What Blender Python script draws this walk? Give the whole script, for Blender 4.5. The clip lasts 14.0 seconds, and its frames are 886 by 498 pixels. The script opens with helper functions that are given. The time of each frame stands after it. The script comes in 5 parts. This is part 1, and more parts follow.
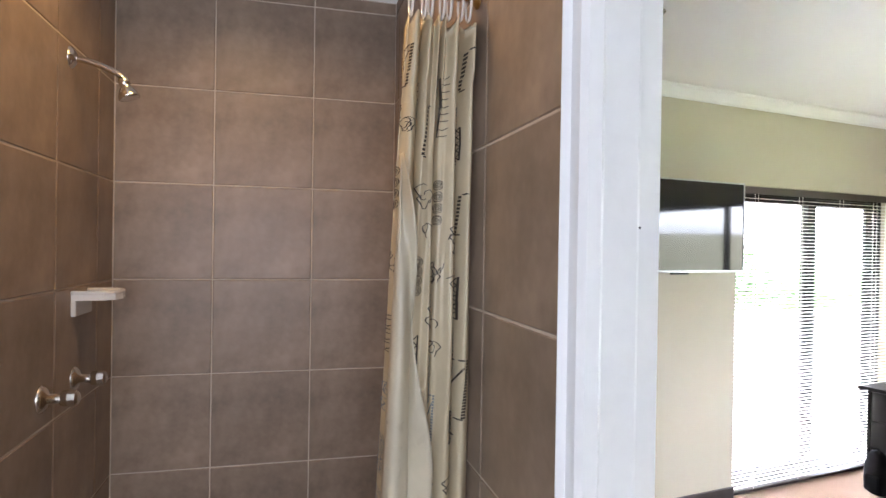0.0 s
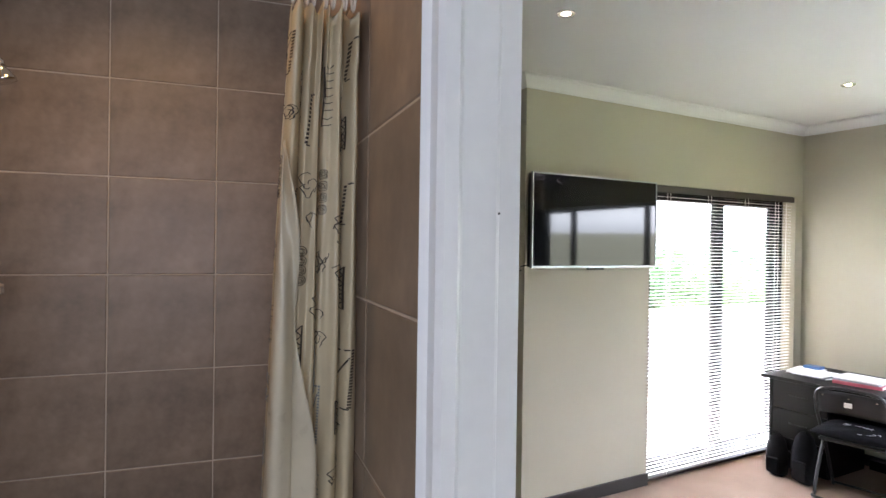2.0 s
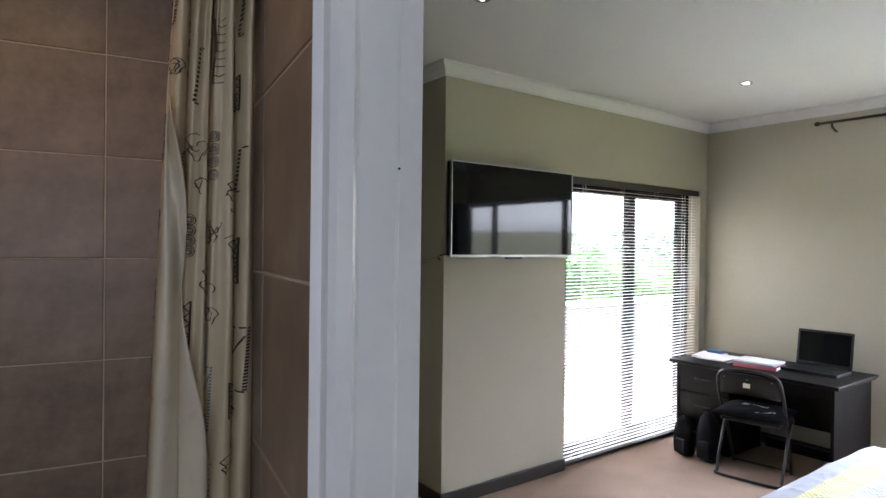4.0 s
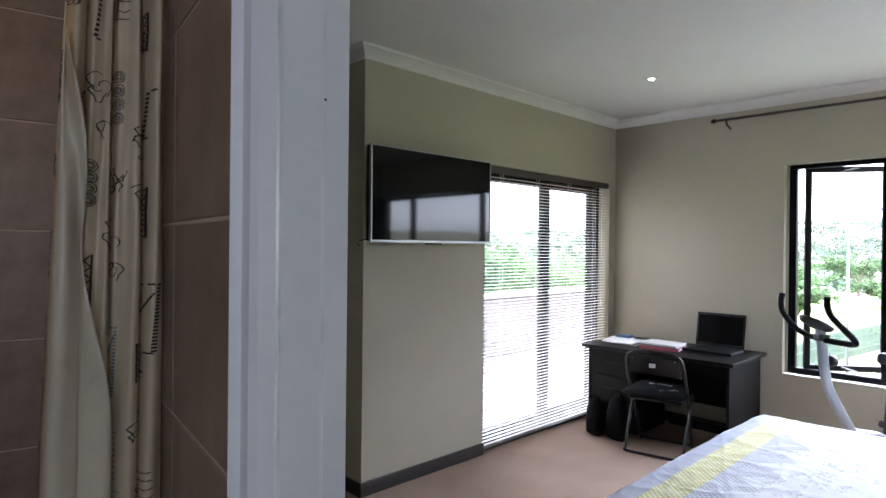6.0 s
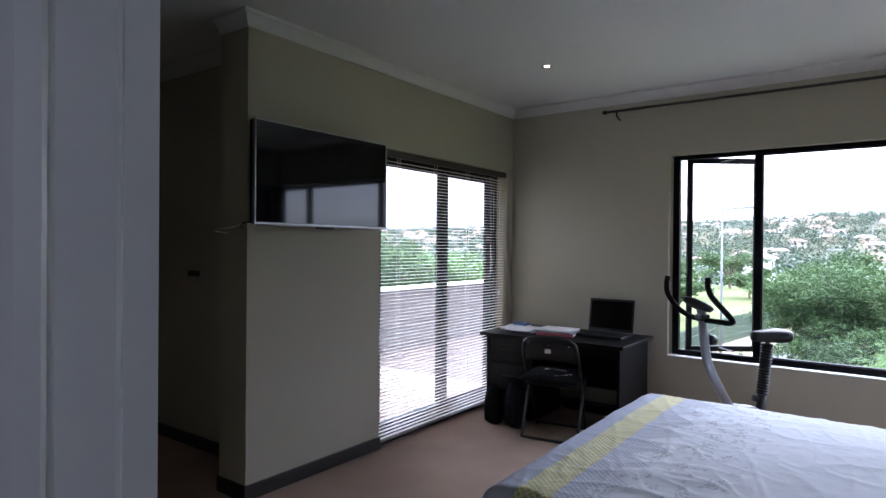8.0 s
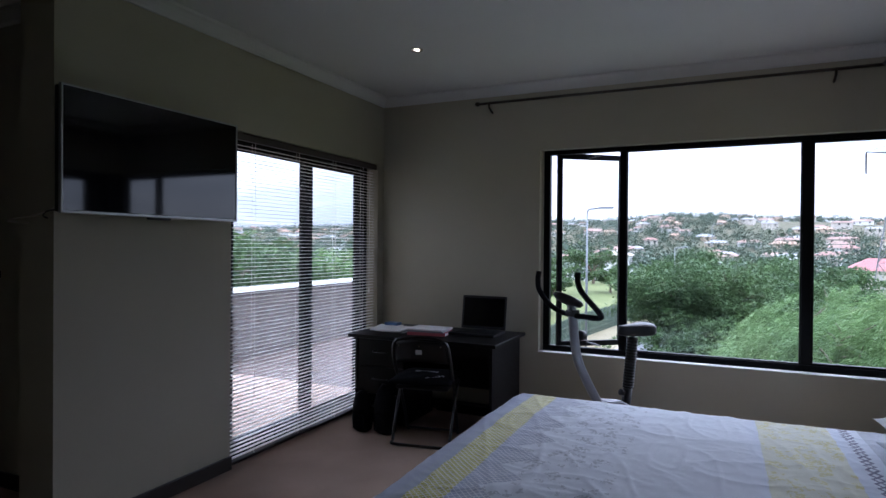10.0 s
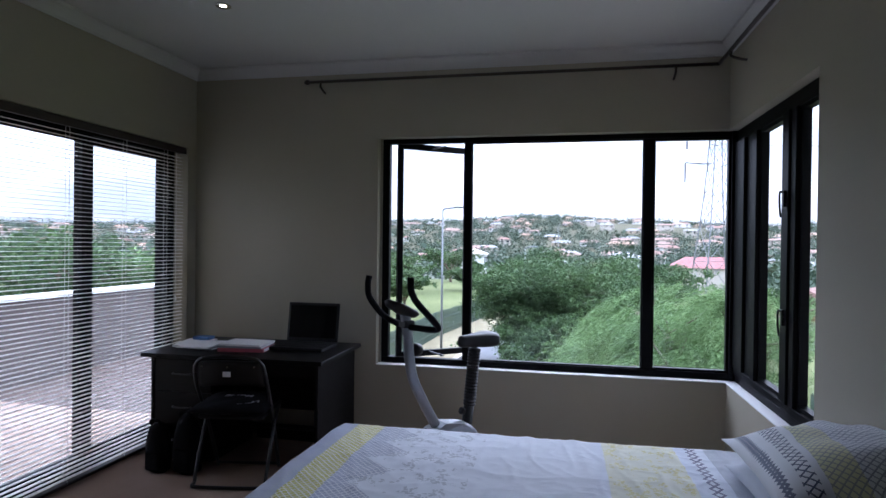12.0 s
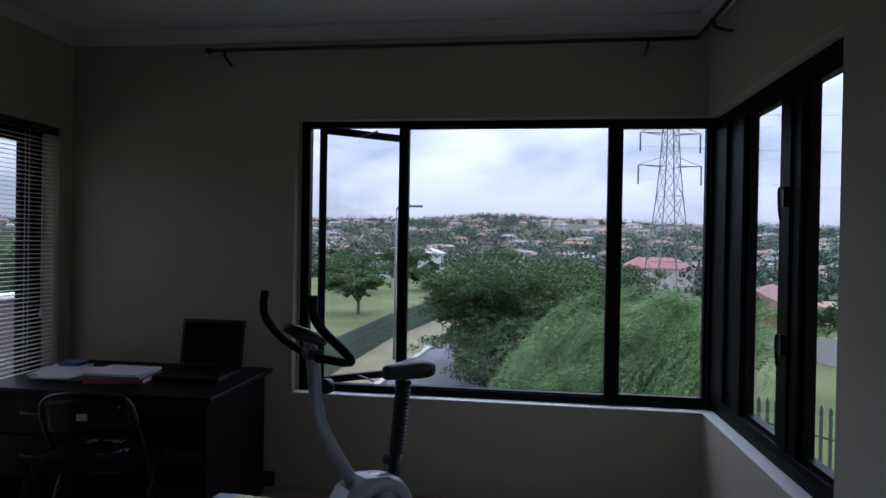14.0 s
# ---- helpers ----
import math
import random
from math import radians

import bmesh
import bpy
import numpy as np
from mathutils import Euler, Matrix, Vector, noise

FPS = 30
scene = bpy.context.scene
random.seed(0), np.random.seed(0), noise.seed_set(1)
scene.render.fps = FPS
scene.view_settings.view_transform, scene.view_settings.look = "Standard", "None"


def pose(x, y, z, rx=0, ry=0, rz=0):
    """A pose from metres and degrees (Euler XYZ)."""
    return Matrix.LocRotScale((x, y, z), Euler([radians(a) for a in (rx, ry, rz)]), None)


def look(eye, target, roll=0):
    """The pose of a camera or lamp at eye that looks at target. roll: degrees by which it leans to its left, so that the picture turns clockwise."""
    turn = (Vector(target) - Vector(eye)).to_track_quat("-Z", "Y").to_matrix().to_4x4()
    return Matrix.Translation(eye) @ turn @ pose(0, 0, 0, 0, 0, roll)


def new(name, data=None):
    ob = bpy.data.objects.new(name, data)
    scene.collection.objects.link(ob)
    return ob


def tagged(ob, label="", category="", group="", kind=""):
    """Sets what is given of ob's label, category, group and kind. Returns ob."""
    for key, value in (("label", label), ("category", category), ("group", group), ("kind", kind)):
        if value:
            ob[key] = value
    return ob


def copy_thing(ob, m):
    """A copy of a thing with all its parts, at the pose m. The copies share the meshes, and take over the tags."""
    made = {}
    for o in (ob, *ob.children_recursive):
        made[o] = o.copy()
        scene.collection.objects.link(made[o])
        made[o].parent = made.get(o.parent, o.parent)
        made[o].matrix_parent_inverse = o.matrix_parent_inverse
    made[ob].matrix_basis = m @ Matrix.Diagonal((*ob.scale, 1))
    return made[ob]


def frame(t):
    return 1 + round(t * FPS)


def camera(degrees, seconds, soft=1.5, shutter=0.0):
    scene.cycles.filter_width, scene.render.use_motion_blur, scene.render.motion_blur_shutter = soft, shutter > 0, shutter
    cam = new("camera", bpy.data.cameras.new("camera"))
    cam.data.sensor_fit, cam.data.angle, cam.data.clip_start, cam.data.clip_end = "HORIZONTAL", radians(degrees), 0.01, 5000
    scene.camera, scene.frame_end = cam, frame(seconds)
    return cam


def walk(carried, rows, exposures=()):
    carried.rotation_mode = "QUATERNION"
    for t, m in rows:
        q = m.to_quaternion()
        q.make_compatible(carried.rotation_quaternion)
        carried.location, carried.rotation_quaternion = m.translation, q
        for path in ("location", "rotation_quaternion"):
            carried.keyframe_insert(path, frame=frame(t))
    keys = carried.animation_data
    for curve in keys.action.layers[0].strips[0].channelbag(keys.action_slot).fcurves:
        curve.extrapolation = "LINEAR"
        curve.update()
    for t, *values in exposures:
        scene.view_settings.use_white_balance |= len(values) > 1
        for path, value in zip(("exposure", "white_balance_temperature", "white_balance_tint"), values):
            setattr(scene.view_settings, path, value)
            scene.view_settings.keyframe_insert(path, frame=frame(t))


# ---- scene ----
cam = camera(73.2, 14.0, soft=1.5)
PATH = [
    (0, (1.981, 0.631, 1.66), (2.78, 2.464, 1.65), 0.9),
    (0.5, (2.013, 0.618, 1.653), (2.857, 2.432, 1.647), 0.9),
    (1, (2.027, 0.599, 1.654), (2.915, 2.391, 1.649), 0.8),
    (1.5, (2.051, 0.584, 1.647), (2.985, 2.353, 1.641), 0.8),
    (2, (2.078, 0.576, 1.641), (3.055, 2.321, 1.633), 0.8),
    (2.5, (2.101, 0.576, 1.632), (3.125, 2.294, 1.624), 0.8),
    (3, (2.118, 0.581, 1.62), (3.197, 2.264, 1.613), 0.7),
    (5.5, (2.147, 0.629, 1.521), (3.492, 2.11, 1.51), 0.7),
    (6, (2.137, 0.626, 1.5), (3.536, 2.056, 1.492), 0.6),
    (6.5, (2.148, 0.627, 1.482), (3.606, 1.996, 1.471), 0.6),
    (7, (2.173, 0.635, 1.461), (3.687, 1.942, 1.45), 0.5),
    (7.5, (2.216, 0.65, 1.434), (3.777, 1.9, 1.422), 0.5),
    (8, (2.283, 0.682, 1.42), (3.892, 1.869, 1.408), 0.5),
    (10.5, (2.669, 0.789, 1.397), (4.535, 1.507, 1.383), 0.6),
    (11, (2.784, 0.806, 1.399), (4.696, 1.393, 1.386), 0.8),
    (11.5, (2.958, 0.79, 1.401), (4.899, 1.275, 1.387), 0.8),
    (12, (3.158, 0.769, 1.406), (5.117, 1.168, 1.392), 0.7),
    (12.5, (3.339, 0.766, 1.418), (5.307, 1.118, 1.403), 0.8),
    (13, (3.519, 0.785, 1.425), (5.495, 1.098, 1.411), 0.8),
    (13.5, (3.679, 0.786, 1.44), (5.66, 1.065, 1.425), 0.9),
    (14, (3.841, 0.746, 1.44), (5.824, 1.005, 1.425), 1.0),
]
EXPOSURES = [(t, stops, 5950 if t < 4 else 5700 if t < 7 else 5480 if t < 9 else 5300, 17 if t < 7 else 21) for t, stops in ((0, 4.55), (2, 3.95), (3, 3.5), (5.5, 3.0), (6.5, 2.7), (8, 1.65), (10.5, 0.65), (11, 0.9), (11.5, 0.95), (12, 0.7), (12.5, 0.45), (13, 0.0), (14, -0.55))]
walk(cam, [(t, look(eye, target, roll)) for t, eye, target, roll in PATH], EXPOSURES)

# ---- light ----
world = bpy.data.worlds.new("sky")
scene.world = world
world.use_nodes = True
wn, wl = world.node_tree.nodes, world.node_tree.links
wn.clear()
sky = wn.new("ShaderNodeTexSky")
sky.sky_type, sky.sun_disc = "NISHITA", False
sky.sun_elevation, sky.sun_rotation = radians(38), radians(104)
coord = wn.new("ShaderNodeTexCoord")
stretch = wn.new("ShaderNodeMapping")
stretch.inputs["Scale"].default_value = (1.0, 1.0, 2.6)
clouds = wn.new("ShaderNodeTexNoise")
clouds.inputs["Scale"].default_value, clouds.inputs["Detail"].default_value, clouds.inputs["Roughness"].default_value = 3.2, 7, 0.55
clouds.inputs["Distortion"].default_value = 0.4
ramp = wn.new("ShaderNodeValToRGB")
ramp.color_ramp.elements[0].position, ramp.color_ramp.elements[0].color = 0.38, (8.8, 9.4, 10.4, 1)
ramp.color_ramp.elements[1].position, ramp.color_ramp.elements[1].color = 0.62, (16.8, 16.9, 17.0, 1)
mixer = wn.new("ShaderNodeMix")
mixer.data_type = "RGBA"
mixer.inputs[0].default_value = 0.9
back = wn.new("ShaderNodeBackground")
back.inputs["Strength"].default_value = 0.075
wout = wn.new("ShaderNodeOutputWorld")
wl.new(coord.outputs["Generated"], stretch.inputs["Vector"])
wl.new(stretch.outputs["Vector"], clouds.inputs["Vector"])
wl.new(clouds.outputs["Fac"], ramp.inputs["Fac"])
wl.new(sky.outputs["Color"], mixer.inputs[6])
# an overcast sky is brightest overhead
up_axis = wn.new("ShaderNodeSeparateXYZ")
lift = wn.new("ShaderNodeMath")
lift.operation, lift.inputs[1].default_value, lift.inputs[2].default_value = "MULTIPLY_ADD", 4.2, 0.8
lift.use_clamp = False
zenith = wn.new("ShaderNodeVectorMath")
zenith.operation = "SCALE"
wl.new(coord.outputs["Generated"], up_axis.inputs[0])
wl.new(up_axis.outputs[2], lift.inputs[0])
wl.new(ramp.outputs["Color"], zenith.inputs[0])
wl.new(lift.outputs[0], zenith.inputs["Scale"])
wl.new(zenith.outputs["Vector"], mixer.inputs[7])
wl.new(mixer.outputs[2], back.inputs["Color"])
wl.new(back.outputs["Background"], wout.inputs["Surface"])

sun_data = bpy.data.lights.new("sun", "SUN")
sun_data.energy, sun_data.angle, sun_data.color = 1.3, radians(50), (1.0, 0.98, 0.95)
sun_lamp = new("sun", sun_data)
sun_lamp.matrix_world = look((60, -15, 48), (0, 0, 0))


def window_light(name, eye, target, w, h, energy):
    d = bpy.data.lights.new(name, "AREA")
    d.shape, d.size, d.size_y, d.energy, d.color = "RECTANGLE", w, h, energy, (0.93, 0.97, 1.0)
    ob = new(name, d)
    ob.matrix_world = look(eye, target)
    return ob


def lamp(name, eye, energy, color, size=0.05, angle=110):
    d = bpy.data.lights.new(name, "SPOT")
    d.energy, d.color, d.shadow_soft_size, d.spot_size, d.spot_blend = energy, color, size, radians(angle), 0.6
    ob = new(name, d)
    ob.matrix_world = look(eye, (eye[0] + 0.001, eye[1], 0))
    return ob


# ---- materials ----
MATS = {}


def mat(name, color, rough=0.6, metal=0.0, vary=0.12, scale=6.0, fine=90.0, bump=0.05, spec=0.5, tint=None, rand=0.0, coat=0.0, stretch_xyz=None, trans=0.0):
    """Procedural surface: two scales of noise in colour, and a fine relief."""
    if name in MATS:
        return MATS[name]
    m = bpy.data.materials.new(name)
    m.use_nodes = True
    n, l = m.node_tree.nodes, m.node_tree.links
    p = n["Principled BSDF"]
    p.inputs["Metallic"].default_value = metal
    p.inputs["Specular IOR Level"].default_value = spec
    p.inputs["Coat Weight"].default_value = coat
    tc = n.new("ShaderNodeTexCoord")
    mp = n.new("ShaderNodeMapping")
    if stretch_xyz:
        mp.inputs["Scale"].default_value = stretch_xyz
    l.new(tc.outputs["Object"], mp.inputs["Vector"])
    big = n.new("ShaderNodeTexNoise")
    big.inputs["Scale"].default_value, big.inputs["Detail"].default_value = scale, 5
    small = n.new("ShaderNodeTexNoise")
    small.inputs["Scale"].default_value, small.inputs["Detail"].default_value = fine, 3
    l.new(mp.outputs["Vector"], big.inputs["Vector"])
    l.new(mp.outputs["Vector"], small.inputs["Vector"])
    dark = [max(0.0, c * (1 - vary)) for c in color]
    light = [min(1.0, c * (1 + vary)) for c in (tint or color)]
    r = n.new("ShaderNodeValToRGB")
    r.color_ramp.elements[0].position, r.color_ramp.elements[0].color = 0.3, (*dark, 1)
    r.color_ramp.elements[1].position, r.color_ramp.elements[1].color = 0.7, (*light, 1)
    add = n.new("ShaderNodeMath")
    add.operation = "MULTIPLY_ADD"
    add.inputs[1].default_value = 0.35
    l.new(small.outputs["Fac"], add.inputs[0])
    sc = n.new("ShaderNodeMath")
    sc.operation = "MULTIPLY"
    sc.inputs[1].default_value = 0.65
    l.new(big.outputs["Fac"], sc.inputs[0])
    l.new(sc.outputs[0], add.inputs[2])
    l.new(add.outputs[0], r.inputs["Fac"])
    out = r.outputs["Color"]
    if rand:
        info = n.new("ShaderNodeObjectInfo")
        hs = n.new("ShaderNodeHueSaturation")
        mr = n.new("ShaderNodeMapRange")
        mr.inputs["To Min"].default_value, mr.inputs["To Max"].default_value = 1 - rand, 1 + rand
        l.new(info.outputs["Random"], mr.inputs["Value"])
        l.new(mr.outputs["Result"], hs.inputs["Value"])
        l.new(out, hs.inputs["Color"])
        out = hs.outputs["Color"]
    l.new(out, p.inputs["Base Color"])
    rr = n.new("ShaderNodeMapRange")
    rr.inputs["To Min"].default_value, rr.inputs["To Max"].default_value = max(0.02, rough - min(0.08, 0.4 * rough)), min(1.0, rough + min(0.08, 0.4 * rough))
    l.new(small.outputs["Fac"], rr.inputs["Value"])
    l.new(rr.outputs["Result"], p.inputs["Roughness"])
    if bump:
        b = n.new("ShaderNodeBump")
        b.inputs["Strength"].default_value, b.inputs["Distance"].default_value = bump, 0.01
        l.new(small.outputs["Fac"], b.inputs["Height"])
        l.new(b.outputs["Normal"], p.inputs["Normal"])
    if trans:
        t = n.new("ShaderNodeBsdfTranslucent")
        l.new(out, t.inputs["Color"])
        mx = n.new("ShaderNodeMixShader")
        mx.inputs[0].default_value = trans
        l.new(p.outputs[0], mx.inputs[1])
        l.new(t.outputs[0], mx.inputs[2])
        l.new(mx.outputs[0], n["Material Output"].inputs["Surface"])
    MATS[name] = m
    return m


def glow(name, color, strength):
    m = bpy.data.materials.new(name)
    m.use_nodes = True
    p = m.node_tree.nodes["Principled BSDF"]
    p.inputs["Base Color"].default_value = (*color, 1)
    p.inputs["Emission Color"].default_value, p.inputs["Emission Strength"].default_value = (*color, 1), strength
    return m


def clear_glass():
    m = bpy.data.materials.new("glass")
    m.use_nodes = True
    n, l = m.node_tree.nodes, m.node_tree.links
    tr, gl, mx, lw = n.new("ShaderNodeBsdfTransparent"), n.new("ShaderNodeBsdfGlossy"), n.new("ShaderNodeMixShader"), n.new("ShaderNodeLayerWeight")
    po, ma = n.new("ShaderNodeMath"), n.new("ShaderNodeMath")
    po.operation, po.inputs[1].default_value = "POWER", 5.0
    ma.operation, ma.inputs[1].default_value, ma.inputs[2].default_value = "MULTIPLY_ADD", 0.5, 0.025
    gl.inputs["Roughness"].default_value = 0.02
    tr.inputs["Color"].default_value = (0.97, 0.985, 0.98, 1)
    lw.inputs["Blend"].default_value = 0.5
    l.new(lw.outputs["Facing"], po.inputs[0])
    l.new(po.outputs[0], ma.inputs[0])
    l.new(ma.outputs[0], mx.inputs[0])
    l.new(tr.outputs[0], mx.inputs[1])
    l.new(gl.outputs[0], mx.inputs[2])
    l.new(mx.outputs[0], n["Material Output"].inputs["Surface"])
    return m


WALL = mat("wall_paint", (0.365, 0.338, 0.264), 0.75, vary=0.05, scale=1.2, fine=160, bump=0.06, spec=0.3)
WHITE = mat("white_paint", (0.80, 0.80, 0.79), 0.7, vary=0.03, scale=1.5, fine=140, bump=0.04, spec=0.3)
# white paint greyed so ceiling and cornice look less lit; the dimness is colour
CEILING_DIMMED = mat("ceiling_paint_dimmed", (0.56, 0.56, 0.548), 0.8, vary=0.03, scale=1.5, fine=140, bump=0.04, spec=0.2)
GLOSS = mat("white_enamel", (0.80, 0.81, 0.82), 0.32, vary=0.04, scale=3, fine=40, bump=0.03)
CARPET = mat("carpet", (0.36, 0.265, 0.21), 0.95, vary=0.16, scale=2.2, fine=520, bump=0.5, spec=0.1)
BASE = mat("dark_baseboard", (0.022, 0.018, 0.016), 0.45, vary=0.2)
TILE = mat("shower_tile", (0.235, 0.180, 0.136), 0.42, vary=0.22, scale=7, fine=34, bump=0.03, rand=0.06, tint=(0.285, 0.222, 0.172))
GROUT = mat("grout", (0.60, 0.53, 0.45), 0.9, vary=0.15, fine=200)
ALU = mat("bronze_aluminium", (0.006, 0.006, 0.007), 0.45, vary=0.15, metal=0.0, spec=0.05)
GLASS = clear_glass()
CHROME = mat("chrome", (0.72, 0.70, 0.66), 0.16, metal=1.0, vary=0.05, bump=0.0)
BLACKWOOD = mat("black_wood", (0.0045, 0.004, 0.004), 0.42, spec=0.12, vary=0.3, scale=3, fine=60, bump=0.06, stretch_xyz=(1, 12, 1))
BLACKMETAL = mat("black_metal", (0.013, 0.013, 0.014), 0.33, vary=0.2, bump=0.02)
BLACKPLASTIC = mat("black_plastic", (0.007, 0.007, 0.008), 0.45, spec=0.35, vary=0.2, bump=0.05)
SILVER = mat("silver_paint", (0.20, 0.21, 0.23), 0.35, metal=0.5, vary=0.1, bump=0.02)
FABRIC = mat("black_fabric", (0.006, 0.006, 0.008), 0.9, vary=0.25, fine=400, bump=0.3, spec=0.15)
ROD = mat("dark_rod", (0.03, 0.02, 0.016), 0.4, vary=0.2)
SLAT = mat("blind_slat", (0.82, 0.79, 0.75), 0.4, vary=0.05, fine=60, bump=0.02, rand=0.03, trans=0.22)
RAIL = mat("blind_rail", (0.035, 0.026, 0.022), 0.5, vary=0.15, fine=60, bump=0.02)
PAPER = mat("paper", (0.74, 0.74, 0.76), 0.8, vary=0.05)


def part(name, bm, material, parent=None, label="", smooth=False):
    me = bpy.data.meshes.new(name)
    bmesh.ops.recalc_face_normals(bm, faces=bm.faces)
    for f in bm.faces:
        f.smooth = smooth
    bm.to_mesh(me)
    bm.free()
    me.materials.append(material)
    ob = new(name, me)
    if parent is not None:
        ob.parent = parent
    if label:
        ob["label"] = label
    return ob


def thing(name, label, category, at=None, group="", kind=""):
    ob = new(name)
    ob.empty_display_size = 0.1
    if at is not None:
        ob.matrix_world = at
    return tagged(ob, label, category, group, kind)


def box(bm, x0, x1, y0, y1, z0, z1, bevel=0.0, m=None):
    vs = [bm.verts.new((x, y, z)) for x in (x0, x1) for y in (y0, y1) for z in (z0, z1)]
    fs = [bm.faces.new([vs[i] for i in q]) for q in ((0, 1, 3, 2), (4, 6, 7, 5), (0, 4, 5, 1), (2, 3, 7, 6), (0, 2, 6, 4), (1, 5, 7, 3))]
    if m is not None:
        bmesh.ops.transform(bm, matrix=m, verts=vs)
    if bevel:
        es = list({e for f in fs for e in f.edges})
        bmesh.ops.bevel(bm, geom=es, offset=bevel, segments=2, affect="EDGES", profile=0.5)
    return bm


def boxes(*args, bevel=0.0):
    bm = bmesh.new()
    for a in args:
        box(bm, *a, bevel=bevel)
    return bm


def sweep(bm, pts, radii, n=10, caps=True):
    """A round tube along pts."""
    if not hasattr(radii, "__len__"):
        radii = [radii] * len(pts)
    pts = [Vector(p) for p in pts]
    up, rings = None, []
    for i, p in enumerate(pts):
        d = (pts[min(i + 1, len(pts) - 1)] - pts[max(i - 1, 0)]).normalized()
        if up is None:
            up = d.orthogonal().normalized()
        up = (up - d * up.dot(d)).normalized()
        side = d.cross(up)
        rings.append([bm.verts.new(p + (up * math.cos(a) + side * math.sin(a)) * radii[i]) for a in (math.tau * k / n for k in range(n))])
    for a, b in zip(rings, rings[1:]):
        for k in range(n):
            bm.faces.new((a[k], a[(k + 1) % n], b[(k + 1) % n], b[k]))
    if caps:
        bm.faces.new(rings[0][::-1])
        bm.faces.new(rings[-1])
    return bm


def smoothline(pts, k=6):
    """Catmull-Rom through pts."""
    p = [Vector(q) for q in pts]
    p = [p[0] * 2 - p[1]] + p + [p[-1] * 2 - p[-2]]
    out = []
    for i in range(1, len(p) - 2):
        for j in range(k):
            t = j / k
            a, b, c, d = p[i - 1], p[i], p[i + 1], p[i + 2]
            out.append(0.5 * (2 * b + (c - a) * t + (2 * a - 5 * b + 4 * c - d) * t * t + (3 * b - a - 3 * c + d) * t ** 3))
    return out + [p[-2]]


def prism(bm, outline, z0, z1, m=None):
    """Extrude an outline (x, y) from z0 to z1."""
    lo = [bm.verts.new((x, y, z0)) for x, y in outline]
    hi = [bm.verts.new((x, y, z1)) for x, y in outline]
    bm.faces.new(lo[::-1])
    bm.faces.new(hi)
    k = len(outline)
    for i in range(k):
        bm.faces.new((lo[i], lo[(i + 1) % k], hi[(i + 1) % k], hi[i]))
    if m is not None:
        bmesh.ops.transform(bm, matrix=m, verts=lo + hi)
    return bm


def lathe(bm, prof, m=None, n=16):
    rings = []
    for r, z in prof:
        rings.append([bm.verts.new((r * math.cos(math.tau * k / n), r * math.sin(math.tau * k / n), z)) for k in range(n)])
    for a, b in zip(rings, rings[1:]):
        for k in range(n):
            bm.faces.new((a[k], a[(k + 1) % n], b[(k + 1) % n], b[k]))
    bm.faces.new(rings[0][::-1])
    bm.faces.new(rings[-1])
    if m is not None:
        bmesh.ops.transform(bm, matrix=m, verts=[v for r in rings for v in r])
    return bm


def structure(name, bm, material, label, m=None, category="wall", smooth=False):
    ob = part(name, bm, material, smooth=smooth)
    if m is not None:
        ob.matrix_world = m
    return tagged(ob, label, category, kind="structure")

# ---- bedroom structure ----
X1, Y0, Y1, ZC = 7.20, -0.24, 3.50, 2.69      # window wall, head wall, television wall, ceiling
SILL, HEAD = 0.553, 2.155
B = pose(2.457, 1.321, 0, 0, 0, -9.2)            # bathroom axes

structure("floor", boxes((-0.6, 7.45, -2.6, 6.2, -0.2, 0.0)), CARPET, "brown short pile carpet floor", category="floor")
structure("ceiling", boxes((1.6, 7.42, -2.6, Y1 + 0.25, ZC, ZC + 0.15), (1.6, 4.83, Y1 + 0.25, 6.2, ZC, ZC + 0.15)), CEILING_DIMMED, "smooth white ceiling, paint greyed to dim it", category="ceiling")
structure("wall_television", boxes((4.285, 5.365, Y1, Y1 + 0.25, 0, ZC), (5.365, 7.10, Y1, Y1 + 0.25, 2.10, ZC), (7.10, X1, Y1, Y1 + 0.25, 0, ZC)), WALL, "olive beige painted wall with sliding door opening")
structure("wall_window", boxes((X1, X1 + 0.22, 2.068, Y1 + 0.25, 0, ZC), (X1 + 0.058, X1 + 0.22, 2.05, 2.068, SILL, HEAD), (X1, X1 + 0.22, Y0 - 0.22, 2.068, 0, SILL), (X1, X1 + 0.22, Y0 - 0.22, 2.068, HEAD, ZC)), WALL, "olive beige painted wall under wide corner window")
structure("wall_head", boxes((2.0, 5.85, Y0 - 0.22, Y0, 0, ZC), (5.85, X1, Y0 - 0.22, Y0, 0, SILL), (5.85, X1, Y0 - 0.22, Y0, HEAD, ZC)), WALL, "olive beige painted wall behind the bed head")
structure("wall_passage", boxes((2.6, 4.82, 5.9, 6.1, 0, ZC), (4.61, 4.82, Y1 + 0.25, 5.9, 0, ZC)), WALL, "beige painted wall of dark side passage")
structure("trim_sill", boxes((X1 - 0.004, X1 + 0.11, Y0 + 0.0, 2.067, SILL, SILL + 0.006), (5.85, X1 + 0.11, Y0 - 0.11, Y0 + 0.004, SILL, SILL + 0.006)), WHITE, "white painted plaster window sill", category="sill")


def baseboard(name, *bs):
    structure(name, boxes(*bs, bevel=0.004), BASE, "dark stained wooden skirting board", category="baseboard")


